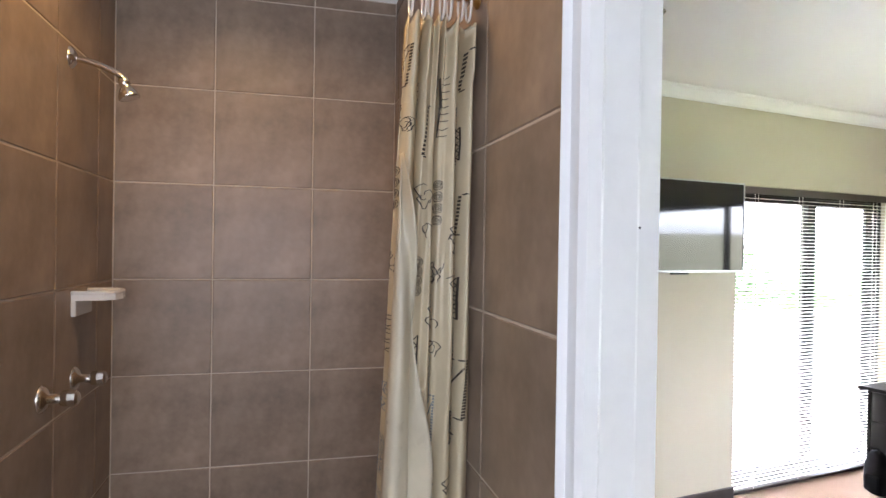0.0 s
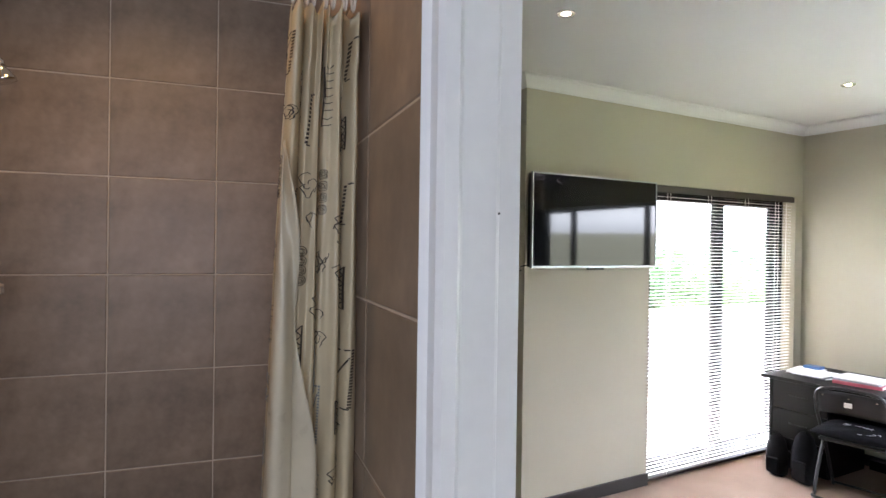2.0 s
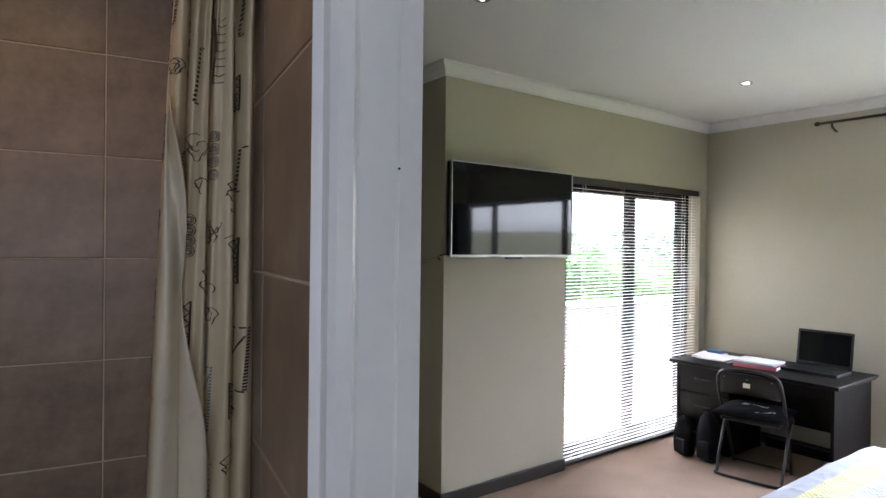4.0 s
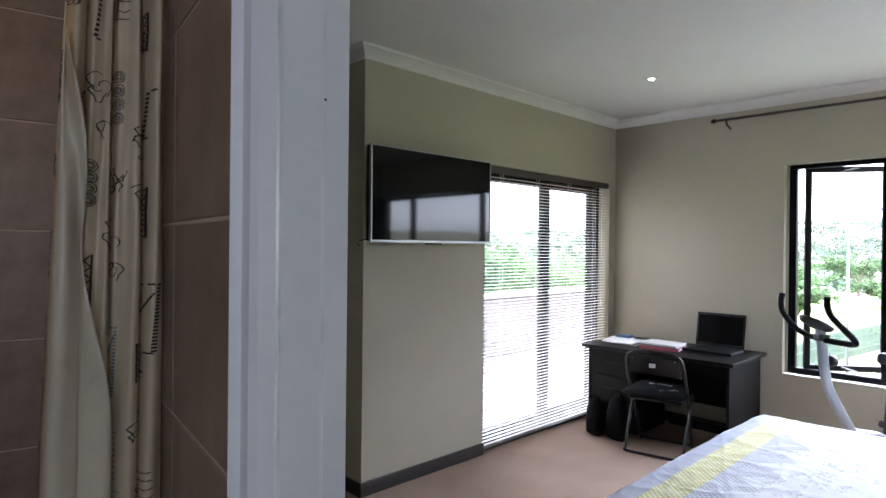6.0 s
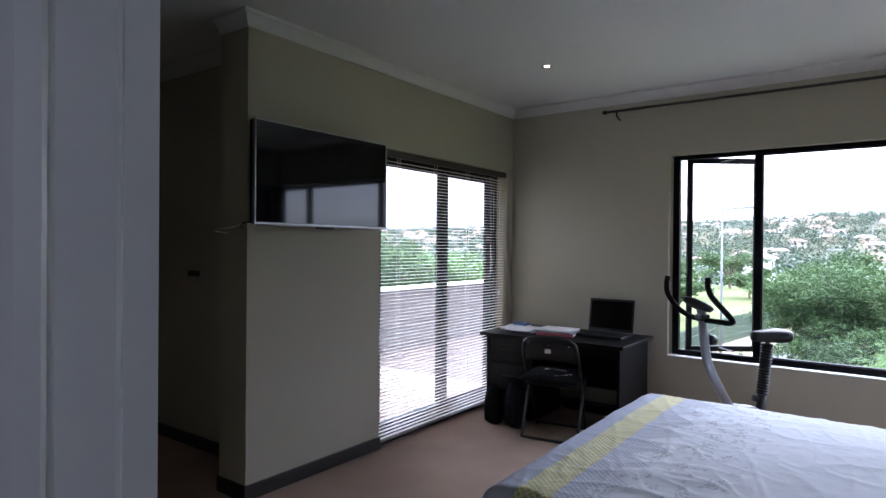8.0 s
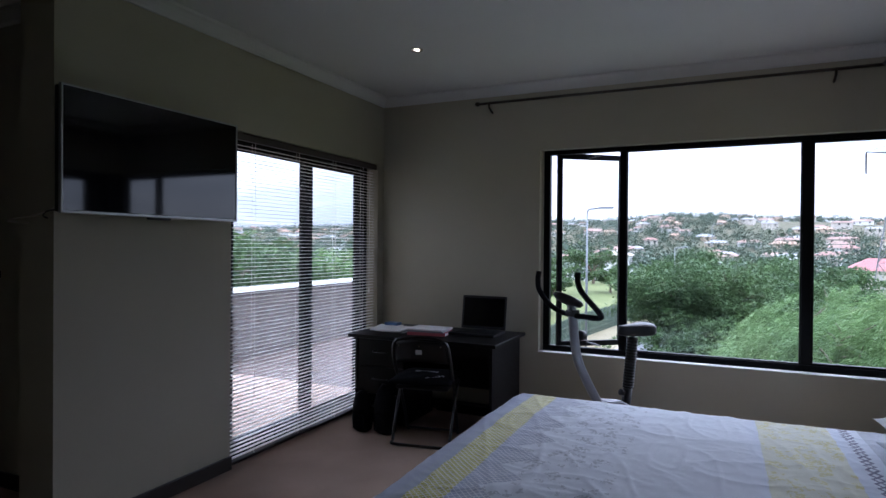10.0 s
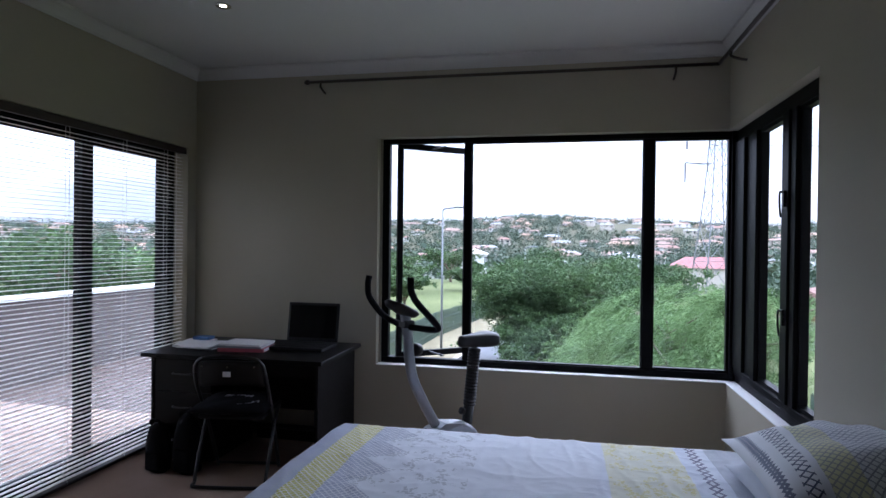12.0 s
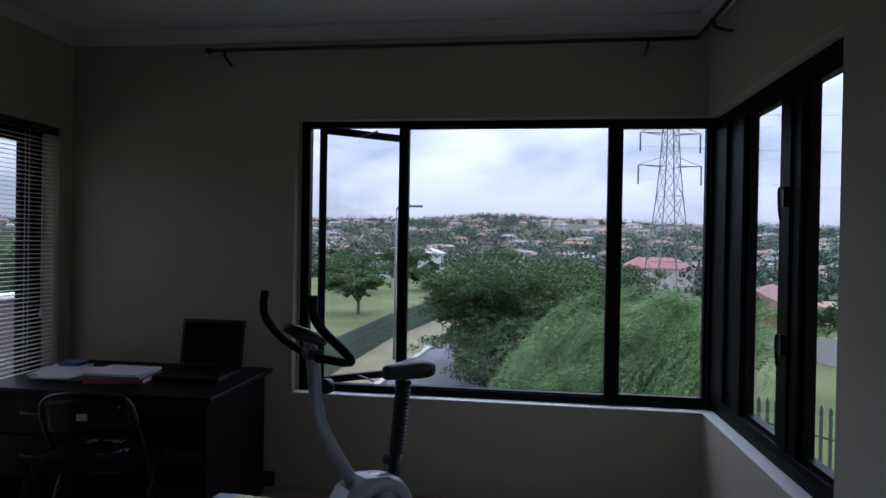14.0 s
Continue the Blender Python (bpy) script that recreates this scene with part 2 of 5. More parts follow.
baseboard("baseboard", (4.267, 5.365, Y1 - 0.018, Y1 - 0.001, 0, 0.085), (4.267, 4.284, Y1 - 0.001, Y1 + 0.25, 0, 0.085), (4.592, 4.609, Y1 + 0.27, 5.88, 0, 0.085))
baseboard("baseboard", (X1 - 0.018, X1 - 0.001, 2.16, Y1 - 0.02, 0, 0.085))
baseboard("baseboard", (2.5, X1 - 0.02, Y0 + 0.001, Y0 + 0.018, 0, 0.085))

COVE = [(0, 0), (0.012, 0), (0.016, 0.014), (0.03, 0.034), (0.05, 0.052), (0.066, 0.06), (0.068, 0.075), (0, 0.075)]


def cornice(name, p, q, into):
    """Coved cornice from p to q; into: the way into the room."""
    bm = bmesh.new()
    rows = []
    for a in (p, q):
        rows.append([bm.verts.new((a[0] + into[0] * d + a[2] * d, a[1] + into[1] * d + a[3] * d, ZC - 0.075 + h)) for d, h in COVE])
    k = len(COVE)
    for i in range(k):
        bm.faces.new((rows[0][i], rows[0][(i + 1) % k], rows[1][(i + 1) % k], rows[1][i]))
    bm.faces.new(rows[0])
    bm.faces.new(rows[1][::-1])
    structure(name, bm, CEILING_DIMMED, "white coved plaster ceiling cornice", category="cornice")


cornice("cornice", (4.285, Y1, -1, 0), (X1, Y1, -1, 0), (0, -1))
cornice("cornice", (X1, Y1, 0, -1), (X1, Y0, 0, 1), (-1, 0))
cornice("cornice", (2.4, Y0, 0, 0), (X1, Y0, -1, 0), (0, 1))
cornice("cornice", (4.285, Y1, 0, -1), (4.285, Y1 + 0.25, 0, 0), (-1, 0))
cornice("cornice", (4.61, Y1 + 0.25, 0, 0), (4.61, 5.9, 0, 0), (-1, 0))

# ---- corner window ----
FX0, FX1, FY0, FY1 = X1 + 0.06, X1 + 0.115, Y0 - 0.115, Y0 - 0.06
window = thing("window_1", "wide dark aluminium corner window with open casement", "window", kind="structure")


def wpart(name, *bs, mat_=ALU, bevel=0.004, parent=window, label=""):
    return part(name, boxes(*bs, bevel=bevel), mat_, parent, label)


wpart("frame", (FX0, FX1, Y0 - 0.06, 2.049, HEAD - 0.034, HEAD - 0.001))
wpart("frame", (FX0, FX1, Y0 - 0.06, 2.049, SILL + 0.007, SILL + 0.050))
ZB, ZT = SILL + 0.050, HEAD - 0.034
RB, RT = SILL + 0.10, HEAD - 0.075
wpart("jamb", (FX0, FX1, 1.998, 2.049, ZB, ZT))
wpart("mullion", (FX0, FX1, 1.411, 1.461, ZB, ZT))
wpart("mullion", (FX0, FX1, 0.206, 0.262, ZB, ZT))
wpart("corner_post", (X1 + 0.045, X1 + 0.125, Y0 - 0.125, Y0 - 0.03, SILL + 0.006, HEAD - 0.001))
wpart("frame", (5.85, FX0, FY0, FY1, RT, HEAD - 0.001))
wpart("frame", (5.85, FX0, FY0, FY1, SILL + 0.007, SILL + 0.055))
wpart("frame", (5.90, FX0 - 0.006, FY0 + 0.006, FY1 + 0.008, SILL + 0.056, RB))
wpart("jamb", (5.851, 5.899, FY0, FY1, SILL + 0.056, RT))
wpart("mullion", (6.30, 6.36, FY0 - 0.01, FY1 + 0.02, RB, RT))
wpart("stile", (6.361, 6.42, FY0 + 0.003, FY1 + 0.010, RB, RT))
wpart("stile", (6.235, 6.299, FY0 + 0.003, FY1 + 0.010, RB, RT))


def glazed(name, y0, y1, z0, z1, along="y", at=0.0, bead=0.018):
    """A pane with its beads."""
    g = boxes((at - 0.003, at + 0.003, y0, y1, z0, z1)) if along == "y" else boxes((y0, y1, at - 0.003, at + 0.003, z0, z1))
    ob = part("pane", g, GLASS, window)
    ob.visible_shadow = False
    bm = bmesh.new()
    for a in ((y0, y1, z0, z0 + bead), (y0, y1, z1 - bead, z1), (y0, y0 + bead, z0 + bead, z1 - bead), (y1 - bead, y1, z0 + bead, z1 - bead)):
        if along == "y":
            box(bm, at - 0.02, at + 0.02, *a)
        else:
            box(bm, a[0], a[1], at - 0.02, at + 0.02, a[2], a[3])
    part("bead", bm, ALU, window)


glazed("pane", 0.262, 1.411, ZB, ZT, at=X1 + 0.09, bead=0.008)
glazed("pane", Y0 - 0.03, 0.206, ZB, ZT, at=X1 + 0.09, bead=0.016)
wpart("stile", (6.82, 6.90, FY0 + 0.003, FY1 + 0.012, RB, RT))
wpart("stile", (6.902, 7.05, FY0 + 0.003, FY1 - 0.004, RB, RT))
wpart("stile", (7.052, FX0 - 0.006, FY0 + 0.003, FY1 + 0.014, RB, RT))
glazed("pane", 6.42, 6.82, RB, RT, along="x", at=Y0 - 0.09, bead=0.02)
glazed("pane", 5.90, 6.235, RB, RT, along="x", at=Y0 - 0.09, bead=0.02)
# open casement, swung outwards
sash = part("casement", boxes((0, 0.035, -0.575, -0.537, ZB - 0.012, ZT + 0.014), (0, 0.035, -0.038, 0, ZB - 0.012, ZT + 0.014), (0, 0.035, -0.537, -0.038, ZB - 0.012, ZB + 0.03), (0, 0.035, -0.537, -0.038, ZT - 0.028, ZT + 0.014), bevel=0.003), ALU, window, "casement swung open")
sash.matrix_world = pose(X1 + 0.075, 1.935, 0, 0, 0, 37)
ob = part("pane", boxes((0.015, 0.02, -0.537, -0.038, ZB + 0.03, ZT - 0.028)), GLASS, sash)
ob.visible_shadow = False
for z in (1.72, 1.10):
    bm = bmesh.new()
    sweep(bm, smoothline([(-0.01, -0.556, z), (-0.045, -0.556, z), (-0.05, -0.556, z + 0.05)]), 0.007, 8)
    part("lever_handle", bm, BLACKMETAL, sash)
for z in (ZB + 0.02, ZT - 0.02):
    bm = bmesh.new()
    sweep(bm, [(X1 + 0.09, 1.60, z), (X1 + 0.24, 1.74, z)], 0.006, 6)
    part("stay", bm, BLACKMETAL, window)
for z in (1.66, 1.08):
    bm = bmesh.new()
    box(bm, 6.325, 6.345, FY1 + 0.02, FY1 + 0.032, z - 0.05, z + 0.03, 0.003)
    sweep(bm, smoothline([(6.335, FY1 + 0.03, z + 0.02), (6.345, FY1 + 0.042, z + 0.02), (6.335, FY1 + 0.044, z - 0.06), (6.33, FY1 + 0.04, z - 0.1)]), 0.005, 8)
    part("lever_handle", bm, BLACKMETAL, window)

# ---- sliding door, blind and balcony ----
door = thing("door_1", "dark aluminium sliding glass door behind blind", "door", kind="structure")
dy0, dy1 = Y1 + 0.11, Y1 + 0.17
for b in ((5.366, 5.415, dy0, dy1, 0.0, 2.1), (7.05, 7.099, dy0, dy1, 0.0, 2.1), (5.415, 7.05, dy0, dy1, 2.05, 2.1), (5.415, 7.05, dy0, dy1, 0.0, 0.05)):
    part("frame", boxes(b, bevel=0.004), ALU, door)
for x0, x1, y in ((5.415, 6.322, dy0 + 0.002), (6.235, 7.05, dy0 + 0.032)):
    leaf = part("leaf", boxes((x0, x0 + 0.085, y, y + 0.027, 0.05, 2.05), (x1 - 0.085, x1, y, y + 0.027, 0.05, 2.05), (x0 + 0.085, x1 - 0.085, y, y + 0.027, 0.05, 0.12), (x0 + 0.085, x1 - 0.085, y, y + 0.027, 2.0, 2.05)), ALU, door)
    ob = part("pane", boxes((x0 + 0.085, x1 - 0.085, y + 0.011, y + 0.016, 0.12, 2.0)), GLASS, leaf)
    ob.visible_shadow = False
part("handle", boxes((5.435, 5.46, dy0 - 0.03, dy0, 0.95, 1.17), bevel=0.006), BLACKPLASTIC, door)

blind = thing("venetian_blind", "brown slatted venetian blind lowered over the sliding door", "blind")
part("headrail", boxes((5.375, 7.085, Y1 + 0.012, Y1 + 0.062, 2.055, 2.098), bevel=0.003), RAIL, blind)
part("valance", boxes((5.372, 7.088, Y1 + 0.004, Y1 + 0.011, 2.048, 2.092), bevel=0.002), RAIL, blind)
PITCH, count = 0.025, 80
bm = bmesh.new()
vs = []
W = 0.0125
for k in range(7):
    a = -1 + k / 3
    vs.append((a * W, 0.0022 * (1 - a * a)))
ring0 = [bm.verts.new((5.38, y, z)) for y, z in vs] + [bm.verts.new((5.38, y, z - 0.0006)) for y, z in vs[::-1]]
ring1 = [bm.verts.new((7.082, v.co.y, v.co.z)) for v in ring0]
for i in range(14):
    bm.faces.new((ring0[i], ring0[(i + 1) % 14], ring1[(i + 1) % 14], ring1[i]))
bm.faces.new(ring0[::-1])
bm.faces.new(ring1)
first = part("slat", bm, SLAT, blind, smooth=False)
slat_mesh = first.data
for i in range(count):
    ob = first if i == 0 else new("slat", slat_mesh)
    ob.parent = blind
    ob.matrix_world = pose(0, Y1 + 0.037, 0.045 + i * PITCH, 4 + random.uniform(-1.5, 1.5), 0, 0)
part("bottom_rail", boxes((5.38, 7.082, Y1 + 0.015, Y1 + 0.06, 0.008, 0.024), bevel=0.003), RAIL, blind)
for x in (5.60, 6.05, 6.50, 6.90):
    for y in (Y1 + 0.0235, Y1 + 0.0505):
        bm = bmesh.new()
        sweep(bm, [(x, y, 0.02), (x, y, 2.05)], 0.0012, 5)
        part("ladder_cord", bm, SLAT, blind)
bm = bmesh.new()
sweep(bm, [(6.97, Y1 + 0.004, 1.02), (6.97, Y1 + 0.002, 2.04)], 0.002, 6)
lathe(bm, [(0.003, 0), (0.009, 0.004), (0.006, 0.035), (0.003, 0.04)], pose(6.97, Y1 + 0.004, 0.98))
part("pull_cord", bm, SLAT, blind)

# balcony shade is put into both colours, far darker than the tiles and plaster
TERRA_SHADED = mat("terracotta", (0.075, 0.048, 0.038), 0.7, vary=0.2, scale=2)
EXT_SHADED = mat("exterior_plaster_shaded", (0.085, 0.068, 0.060), 0.85, vary=0.08, scale=1, fine=120, bump=0.2)
structure("balcony_floor", boxes((4.84, 11.3, Y1 + 0.25, 6.2, -0.25, -0.03)), TERRA_SHADED, "terracotta tiled balcony floor", category="balcony")
structure("balcony_parapet", boxes((4.84, 11.3, 6.0, 6.18, -0.03, 0.80)), EXT_SHADED, "pale plastered balcony parapet wall, shade put into its colour", category="parapet")
structure("parapet_cap", boxes((4.84, 11.34, 5.97, 6.21, 0.804, 0.84)), WHITE, "white parapet coping", category="coping")

# ---- bathroom ----
PITCH_U, PITCH_Z, Z0 = 0.328, 0.321, 1.855 - 6 * 0.321
ROWS = 8
CAP_ROW = 0.045
ZTOP = Z0 + ROWS * PITCH_Z + CAP_ROW
BATH_CEIL = 2.62


def bath(name, *bs, m=WHITE, label="white plaster bathroom wall", category="wall"):
    return structure(name, boxes(*bs), m, label, B, category)


shower_back = bath("wall_shower_back", (-1.05, 0.129, 1.412, 1.55, 0, ZC), m=WHITE, label="tiled back wall of the shower")
shower_left = bath("wall_shower_side", (-1.07, -0.932, 0.0, 1.412, 0, ZC), m=WHITE, label="tiled side wall of the shower")
partition = bath("wall_partition", (0.012, 0.13, 0.06, 1.412, 0, ZC), m=WHITE, label="wall between bathroom and bedroom, tiled on one face")
bath("wall_partition", (0.0, 0.13, -2.0, -0.93, 0, ZC), (0.0, 0.13, -0.93, 0.06, 2.09, ZC))
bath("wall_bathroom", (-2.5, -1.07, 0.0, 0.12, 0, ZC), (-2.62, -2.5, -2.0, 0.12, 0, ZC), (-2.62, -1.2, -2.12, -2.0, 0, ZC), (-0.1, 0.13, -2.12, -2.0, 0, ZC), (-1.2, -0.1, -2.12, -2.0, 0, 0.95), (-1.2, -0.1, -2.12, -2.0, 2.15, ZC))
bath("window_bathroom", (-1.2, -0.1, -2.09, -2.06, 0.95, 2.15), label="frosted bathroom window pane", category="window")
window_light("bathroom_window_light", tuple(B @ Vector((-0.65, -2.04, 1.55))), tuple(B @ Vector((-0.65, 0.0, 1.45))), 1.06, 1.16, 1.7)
bath("ceiling_bathroom", (-2.62, 0.0, -2.12, 1.41, BATH_CEIL, BATH_CEIL + 0.05), label="white bathroom ceiling", category="ceiling")
bath("floor_bathroom", (-2.5, 0.0, -2.0, 1.41, 0.002, 0.012), m=TILE, label="brown tiled bathroom floor", category="floor")
for ob, bs in ((shower_back, (-0.932, 0.012, 1.405, 1.411, 0.02, ZTOP)), (shower_left, (-0.931, -0.925, 0.0, 1.405, 0.02, ZTOP)), (partition, (0.005, 0.011, 0.004, 1.405, 0.02, ZTOP))):
    g = part("grout", boxes(bs), GROUT, ob)

# passage and bedroom-side wall end
structure("wall_passage_side", boxes((0.1305, 0.146, 0.06, 4.6, 0, ZC)), WALL, "beige painted wall beside the bathroom door", B)

# white door frame
frame_prof = [(0.0, 0.002), (0.014, 0.0), (0.017, -0.02), (0.026, -0.028), (0.046, -0.030), (0.051, -0.026), (0.053, -0.014), (0.060, -0.012), (0.112, -0.012), (0.117, -0.010), (0.121, -0.003), (0.156, 0.0), (0.156, 0.058), (0.013, 0.058), (0.013, 0.004), (0.0, 0.0035)]
dframe = thing("door_frame", "white gloss painted bathroom door frame", "door frame", kind="structure")
bm = bmesh.new()
prism(bm, frame_prof, 0.0, 2.06, B)
part("jamb", bm, GLOSS, dframe)
bm = bmesh.new()
prism(bm, [(u, -0.9 - v) for u, v in frame_prof][::-1], 0.0, 2.06, B)
part("jamb", bm, GLOSS, dframe)
part("head", boxes((-0.006, 0.156, -0.93, 0.03, 2.061, 2.12)), GLOSS, dframe).matrix_world = B
bm = bmesh.new()
lathe(bm, [(0.0005, 0), (0.0018, 0.0005), (0.0018, 0.0014), (0.0005, 0.0018)], B @ pose(0.117, -0.0105, 1.69, 90, 0, 0), 8)
part("screw_hole", bm, BLACKPLASTIC, dframe)

# ---- bathroom things ----
def drawn_mat(name, base, bands, rough=0.85):
    """Cloth with woven bands across local y: rows of (from, to, colour, line colour, cell, lines)."""
    m = bpy.data.materials.new(name)
    m.use_nodes = True
    n, l = m.node_tree.nodes, m.node_tree.links
    p = n["Principled BSDF"]
    p.inputs["Roughness"].default_value = rough
    p.inputs["Specular IOR Level"].default_value = 0.25
    p.inputs["Sheen Weight"].default_value = 0.15
    tc, sep = n.new("ShaderNodeTexCoord"), n.new("ShaderNodeSeparateXYZ")
    l.new(tc.outputs["Object"], sep.inputs[0])

    def op(kind, a, b=None, c=None):
        k = n.new("ShaderNodeMath")
        k.operation = kind
        for i, v in enumerate((a, b, c)):
            if v is None:
                continue
            if isinstance(v, (int, float)):
                k.inputs[i].default_value = v
            else:
                l.new(v, k.inputs[i])
        return k.outputs[0]

    def blend(fac, a, b):
        k = n.new("ShaderNodeMix")
        k.data_type = "RGBA"
        l.new(fac, k.inputs[0])
        for i, v in ((6, a), (7, b)):
            if isinstance(v, tuple):
                k.inputs[i].default_value = (*v, 1)
            else:
                l.new(v, k.inputs[i])
        return k.outputs[2]

    X, Y = sep.outputs[0], sep.outputs[1]
    soft = n.new("ShaderNodeTexNoise")
    soft.inputs["Scale"].default_value, soft.inputs["Detail"].default_value = 19, 5
    l.new(tc.outputs["Object"], soft.inputs["Vector"])
    flower = n.new("ShaderNodeTexVoronoi")
    flower.inputs["Scale"].default_value = 75
    l.new(tc.outputs["Object"], flower.inputs["Vector"])
    wob = op("MULTIPLY_ADD", soft.outputs["Fac"], 0.012, -0.006)
    Yw = op("ADD", Y, wob)
    col = base
    for lo, hi, c, line, cell, style in bands:
        inside = op("MULTIPLY", op("GREATER_THAN", Yw, lo), op("LESS_THAN", Yw, hi))
        if style == "teeth":
            tooth = op("MULTIPLY_ADD", op("PINGPONG", X, 0.11), -1.1, lo + 0.12)
            inside = op("MULTIPLY", op("GREATER_THAN", Yw, tooth), op("LESS_THAN", Yw, hi))
        if style in ("lattice", "teeth"):
            a = op("ABSOLUTE", op("SINE", op("MULTIPLY", op("ADD", X, Y), math.pi / cell)))
            b = op("ABSOLUTE", op("SINE", op("MULTIPLY", op("SUBTRACT", X, Y), math.pi / cell)))
            fac = op("LESS_THAN", op("MINIMUM", a, b), 0.34 if cell < 0.035 else 0.24)
        elif style == "flower":
            fac = op("MULTIPLY", op("GREATER_THAN", soft.outputs["Fac"], 0.54), op("LESS_THAN", flower.outputs["Distance"], 0.55))
        elif style == "zigzag":
            t = op("PINGPONG", X, cell)
            edge = op("ABSOLUTE", op("SUBTRACT", op("SUBTRACT", Y, (lo + hi) / 2), op("MULTIPLY_ADD", t, 0.8, -0.4 * cell)))
            edge2 = op("ABSOLUTE", op("SUBTRACT", op("SUBTRACT", Y, (lo + hi) / 2), op("MULTIPLY_ADD", t, -0.8, 0.4 * cell)))
            fac = op("LESS_THAN", op("MINIMUM", edge, edge2), 0.006)
        else:
            fac = op("LESS_THAN", soft.outputs["Fac"], 0.0)
        shown = blend(fac, c, line)
        col = blend(inside, col, shown)
    weave = n.new("ShaderNodeTexNoise")
    weave.inputs["Scale"].default_value = 700
    l.new(tc.outputs["Object"], weave.inputs["Vector"])
    bmp = n.new("ShaderNodeBump")
    bmp.inputs["Strength"].default_value, bmp.inputs["Distance"].default_value = 0.25, 0.002
    l.new(weave.outputs["Fac"], bmp.inputs["Height"])
    l.new(bmp.outputs["Normal"], p.inputs["Normal"])
    l.new(col, p.inputs["Base Color"])
    return m


def sheet(bm, nu, nv, f, thick=None):
    rows = [[bm.verts.new(f(i / nu, j / nv)) for j in range(nv + 1)] for i in range(nu + 1)]
    for i in range(nu):
        for j in range(nv):
            bm.faces.new((rows[i][j], rows[i + 1][j], rows[i + 1][j + 1], rows[i][j + 1]))
    return rows


# shower head on its arm
shower = thing("shower_fixture", "chrome shower rose on bent wall arm", "shower", B @ pose(-0.925, 1.0, 2.138))
part("flange", lathe(bmesh.new(), [(0.03, 0), (0.03, 0.004), (0.02, 0.012), (0.012, 0.016)], pose(0, 0, 0, 0, 90, 0), 20), CHROME, shower, smooth=True)
part("arm", sweep(bmesh.new(), smoothline([(0.0, 0, 0), (0.05, 0, -0.008), (0.10, 0, -0.026), (0.122, 0, -0.04), (0.13, 0, -0.055)]), 0.0085, 12), CHROME, shower, smooth=True)
part("head", lathe(bmesh.new(), [(0.01, 0.028), (0.014, 0.02), (0.014, 0.008), (0.012, 0.004), (0.02, -0.008), (0.027, -0.024), (0.027, -0.03), (0.02, -0.031)][::-1], pose(0.134, 0, -0.068, 0, -18, 0), 20), CHROME, shower, smooth=True)

for v, z, nm in ((0.83, 1.285, "a"), (1.05, 1.285, "b")):
    tap = thing("shower_tap", "chrome wall shower tap with clear knob", "tap", B @ pose(-0.925, v, z), group="shower taps")
    part("flange", lathe(bmesh.new(), [(0.034, 0), (0.034, 0.005), (0.022, 0.016), (0.012, 0.02), (0.011, 0.045)], pose(0, 0, 0, 0, 90, 0), 20), CHROME, tap, smooth=True)
    bm = bmesh.new()
    lathe(bm, [(0.012, 0.042), (0.019, 0.048), (0.021, 0.062), (0.019, 0.078), (0.012, 0.083)], pose(0, 0, 0, 0, 90, 0), 8)
    part("knob", bm, CHROME, tap)

SOAP = mat("white_ceramic", (0.74, 0.72, 0.68), 0.2, vary=0.03, bump=0.0)
soap = thing("soap_dish", "white ceramic soap dish fixed on tiles", "soap dish", B @ pose(-0.925, 1.09, 1.515))
part("tray", prism(bmesh.new(), [(0, -0.07), (0.08, -0.068), (0.105, -0.05), (0.112, 0), (0.105, 0.05), (0.08, 0.068), (0, 0.07)], -0.016, 0.0), SOAP, soap)
bm = bmesh.new()
sweep(bm, smoothline([(0.0, -0.066, 0.004), (0.07, -0.064, 0.004), (0.1, -0.045, 0.004), (0.106, 0, 0.004), (0.1, 0.045, 0.004), (0.07, 0.064, 0.004), (0.0, 0.066, 0.004)]), 0.006, 8)
part("rim", bm, SOAP, soap, smooth=True)
part("back", boxes((0, 0.014, -0.07, 0.07, -0.06, -0.014), bevel=0.004), SOAP, soap)

rod_thing = thing("shower_rod", "brass coloured shower curtain rod", "rod")
BRASS = mat("brass", (0.55, 0.38, 0.16), 0.3, metal=1.0, vary=0.1, bump=0)
part("pole", sweep(bmesh.new(), [B @ Vector((-0.924, 0.40, 2.165)), B @ Vector((0.004, 0.40, 2.165))], 0.011, 12), BRASS, rod_thing, smooth=True)
part("bracket", lathe(bmesh.new(), [(0.024, 0), (0.024, 0.005), (0.014, 0.014)], B @ pose(0.004, 0.40, 2.165, 0, -90, 0)), BRASS, rod_thing, smooth=True)

# shower curtain, gathered against the partition
curtain = thing("shower_curtain", "cream plastic shower curtain with black doodle print, gathered", "curtain", B)
CURT = mat("curtain_plastic", (0.80, 0.71, 0.51), 0.24, vary=0.08, scale=5, fine=30, bump=0.03, trans=0.35)
LINER = mat("curtain_liner", (0.77, 0.71, 0.56), 0.3, vary=0.08, scale=6, fine=30, bump=0.03, trans=0.3)
INK = mat("curtain_ink", (0.045, 0.035, 0.025), 0.5, vary=0.2)
INKPALE = mat("curtain_ink_pale", (0.20, 0.23, 0.24), 0.5, vary=0.2)


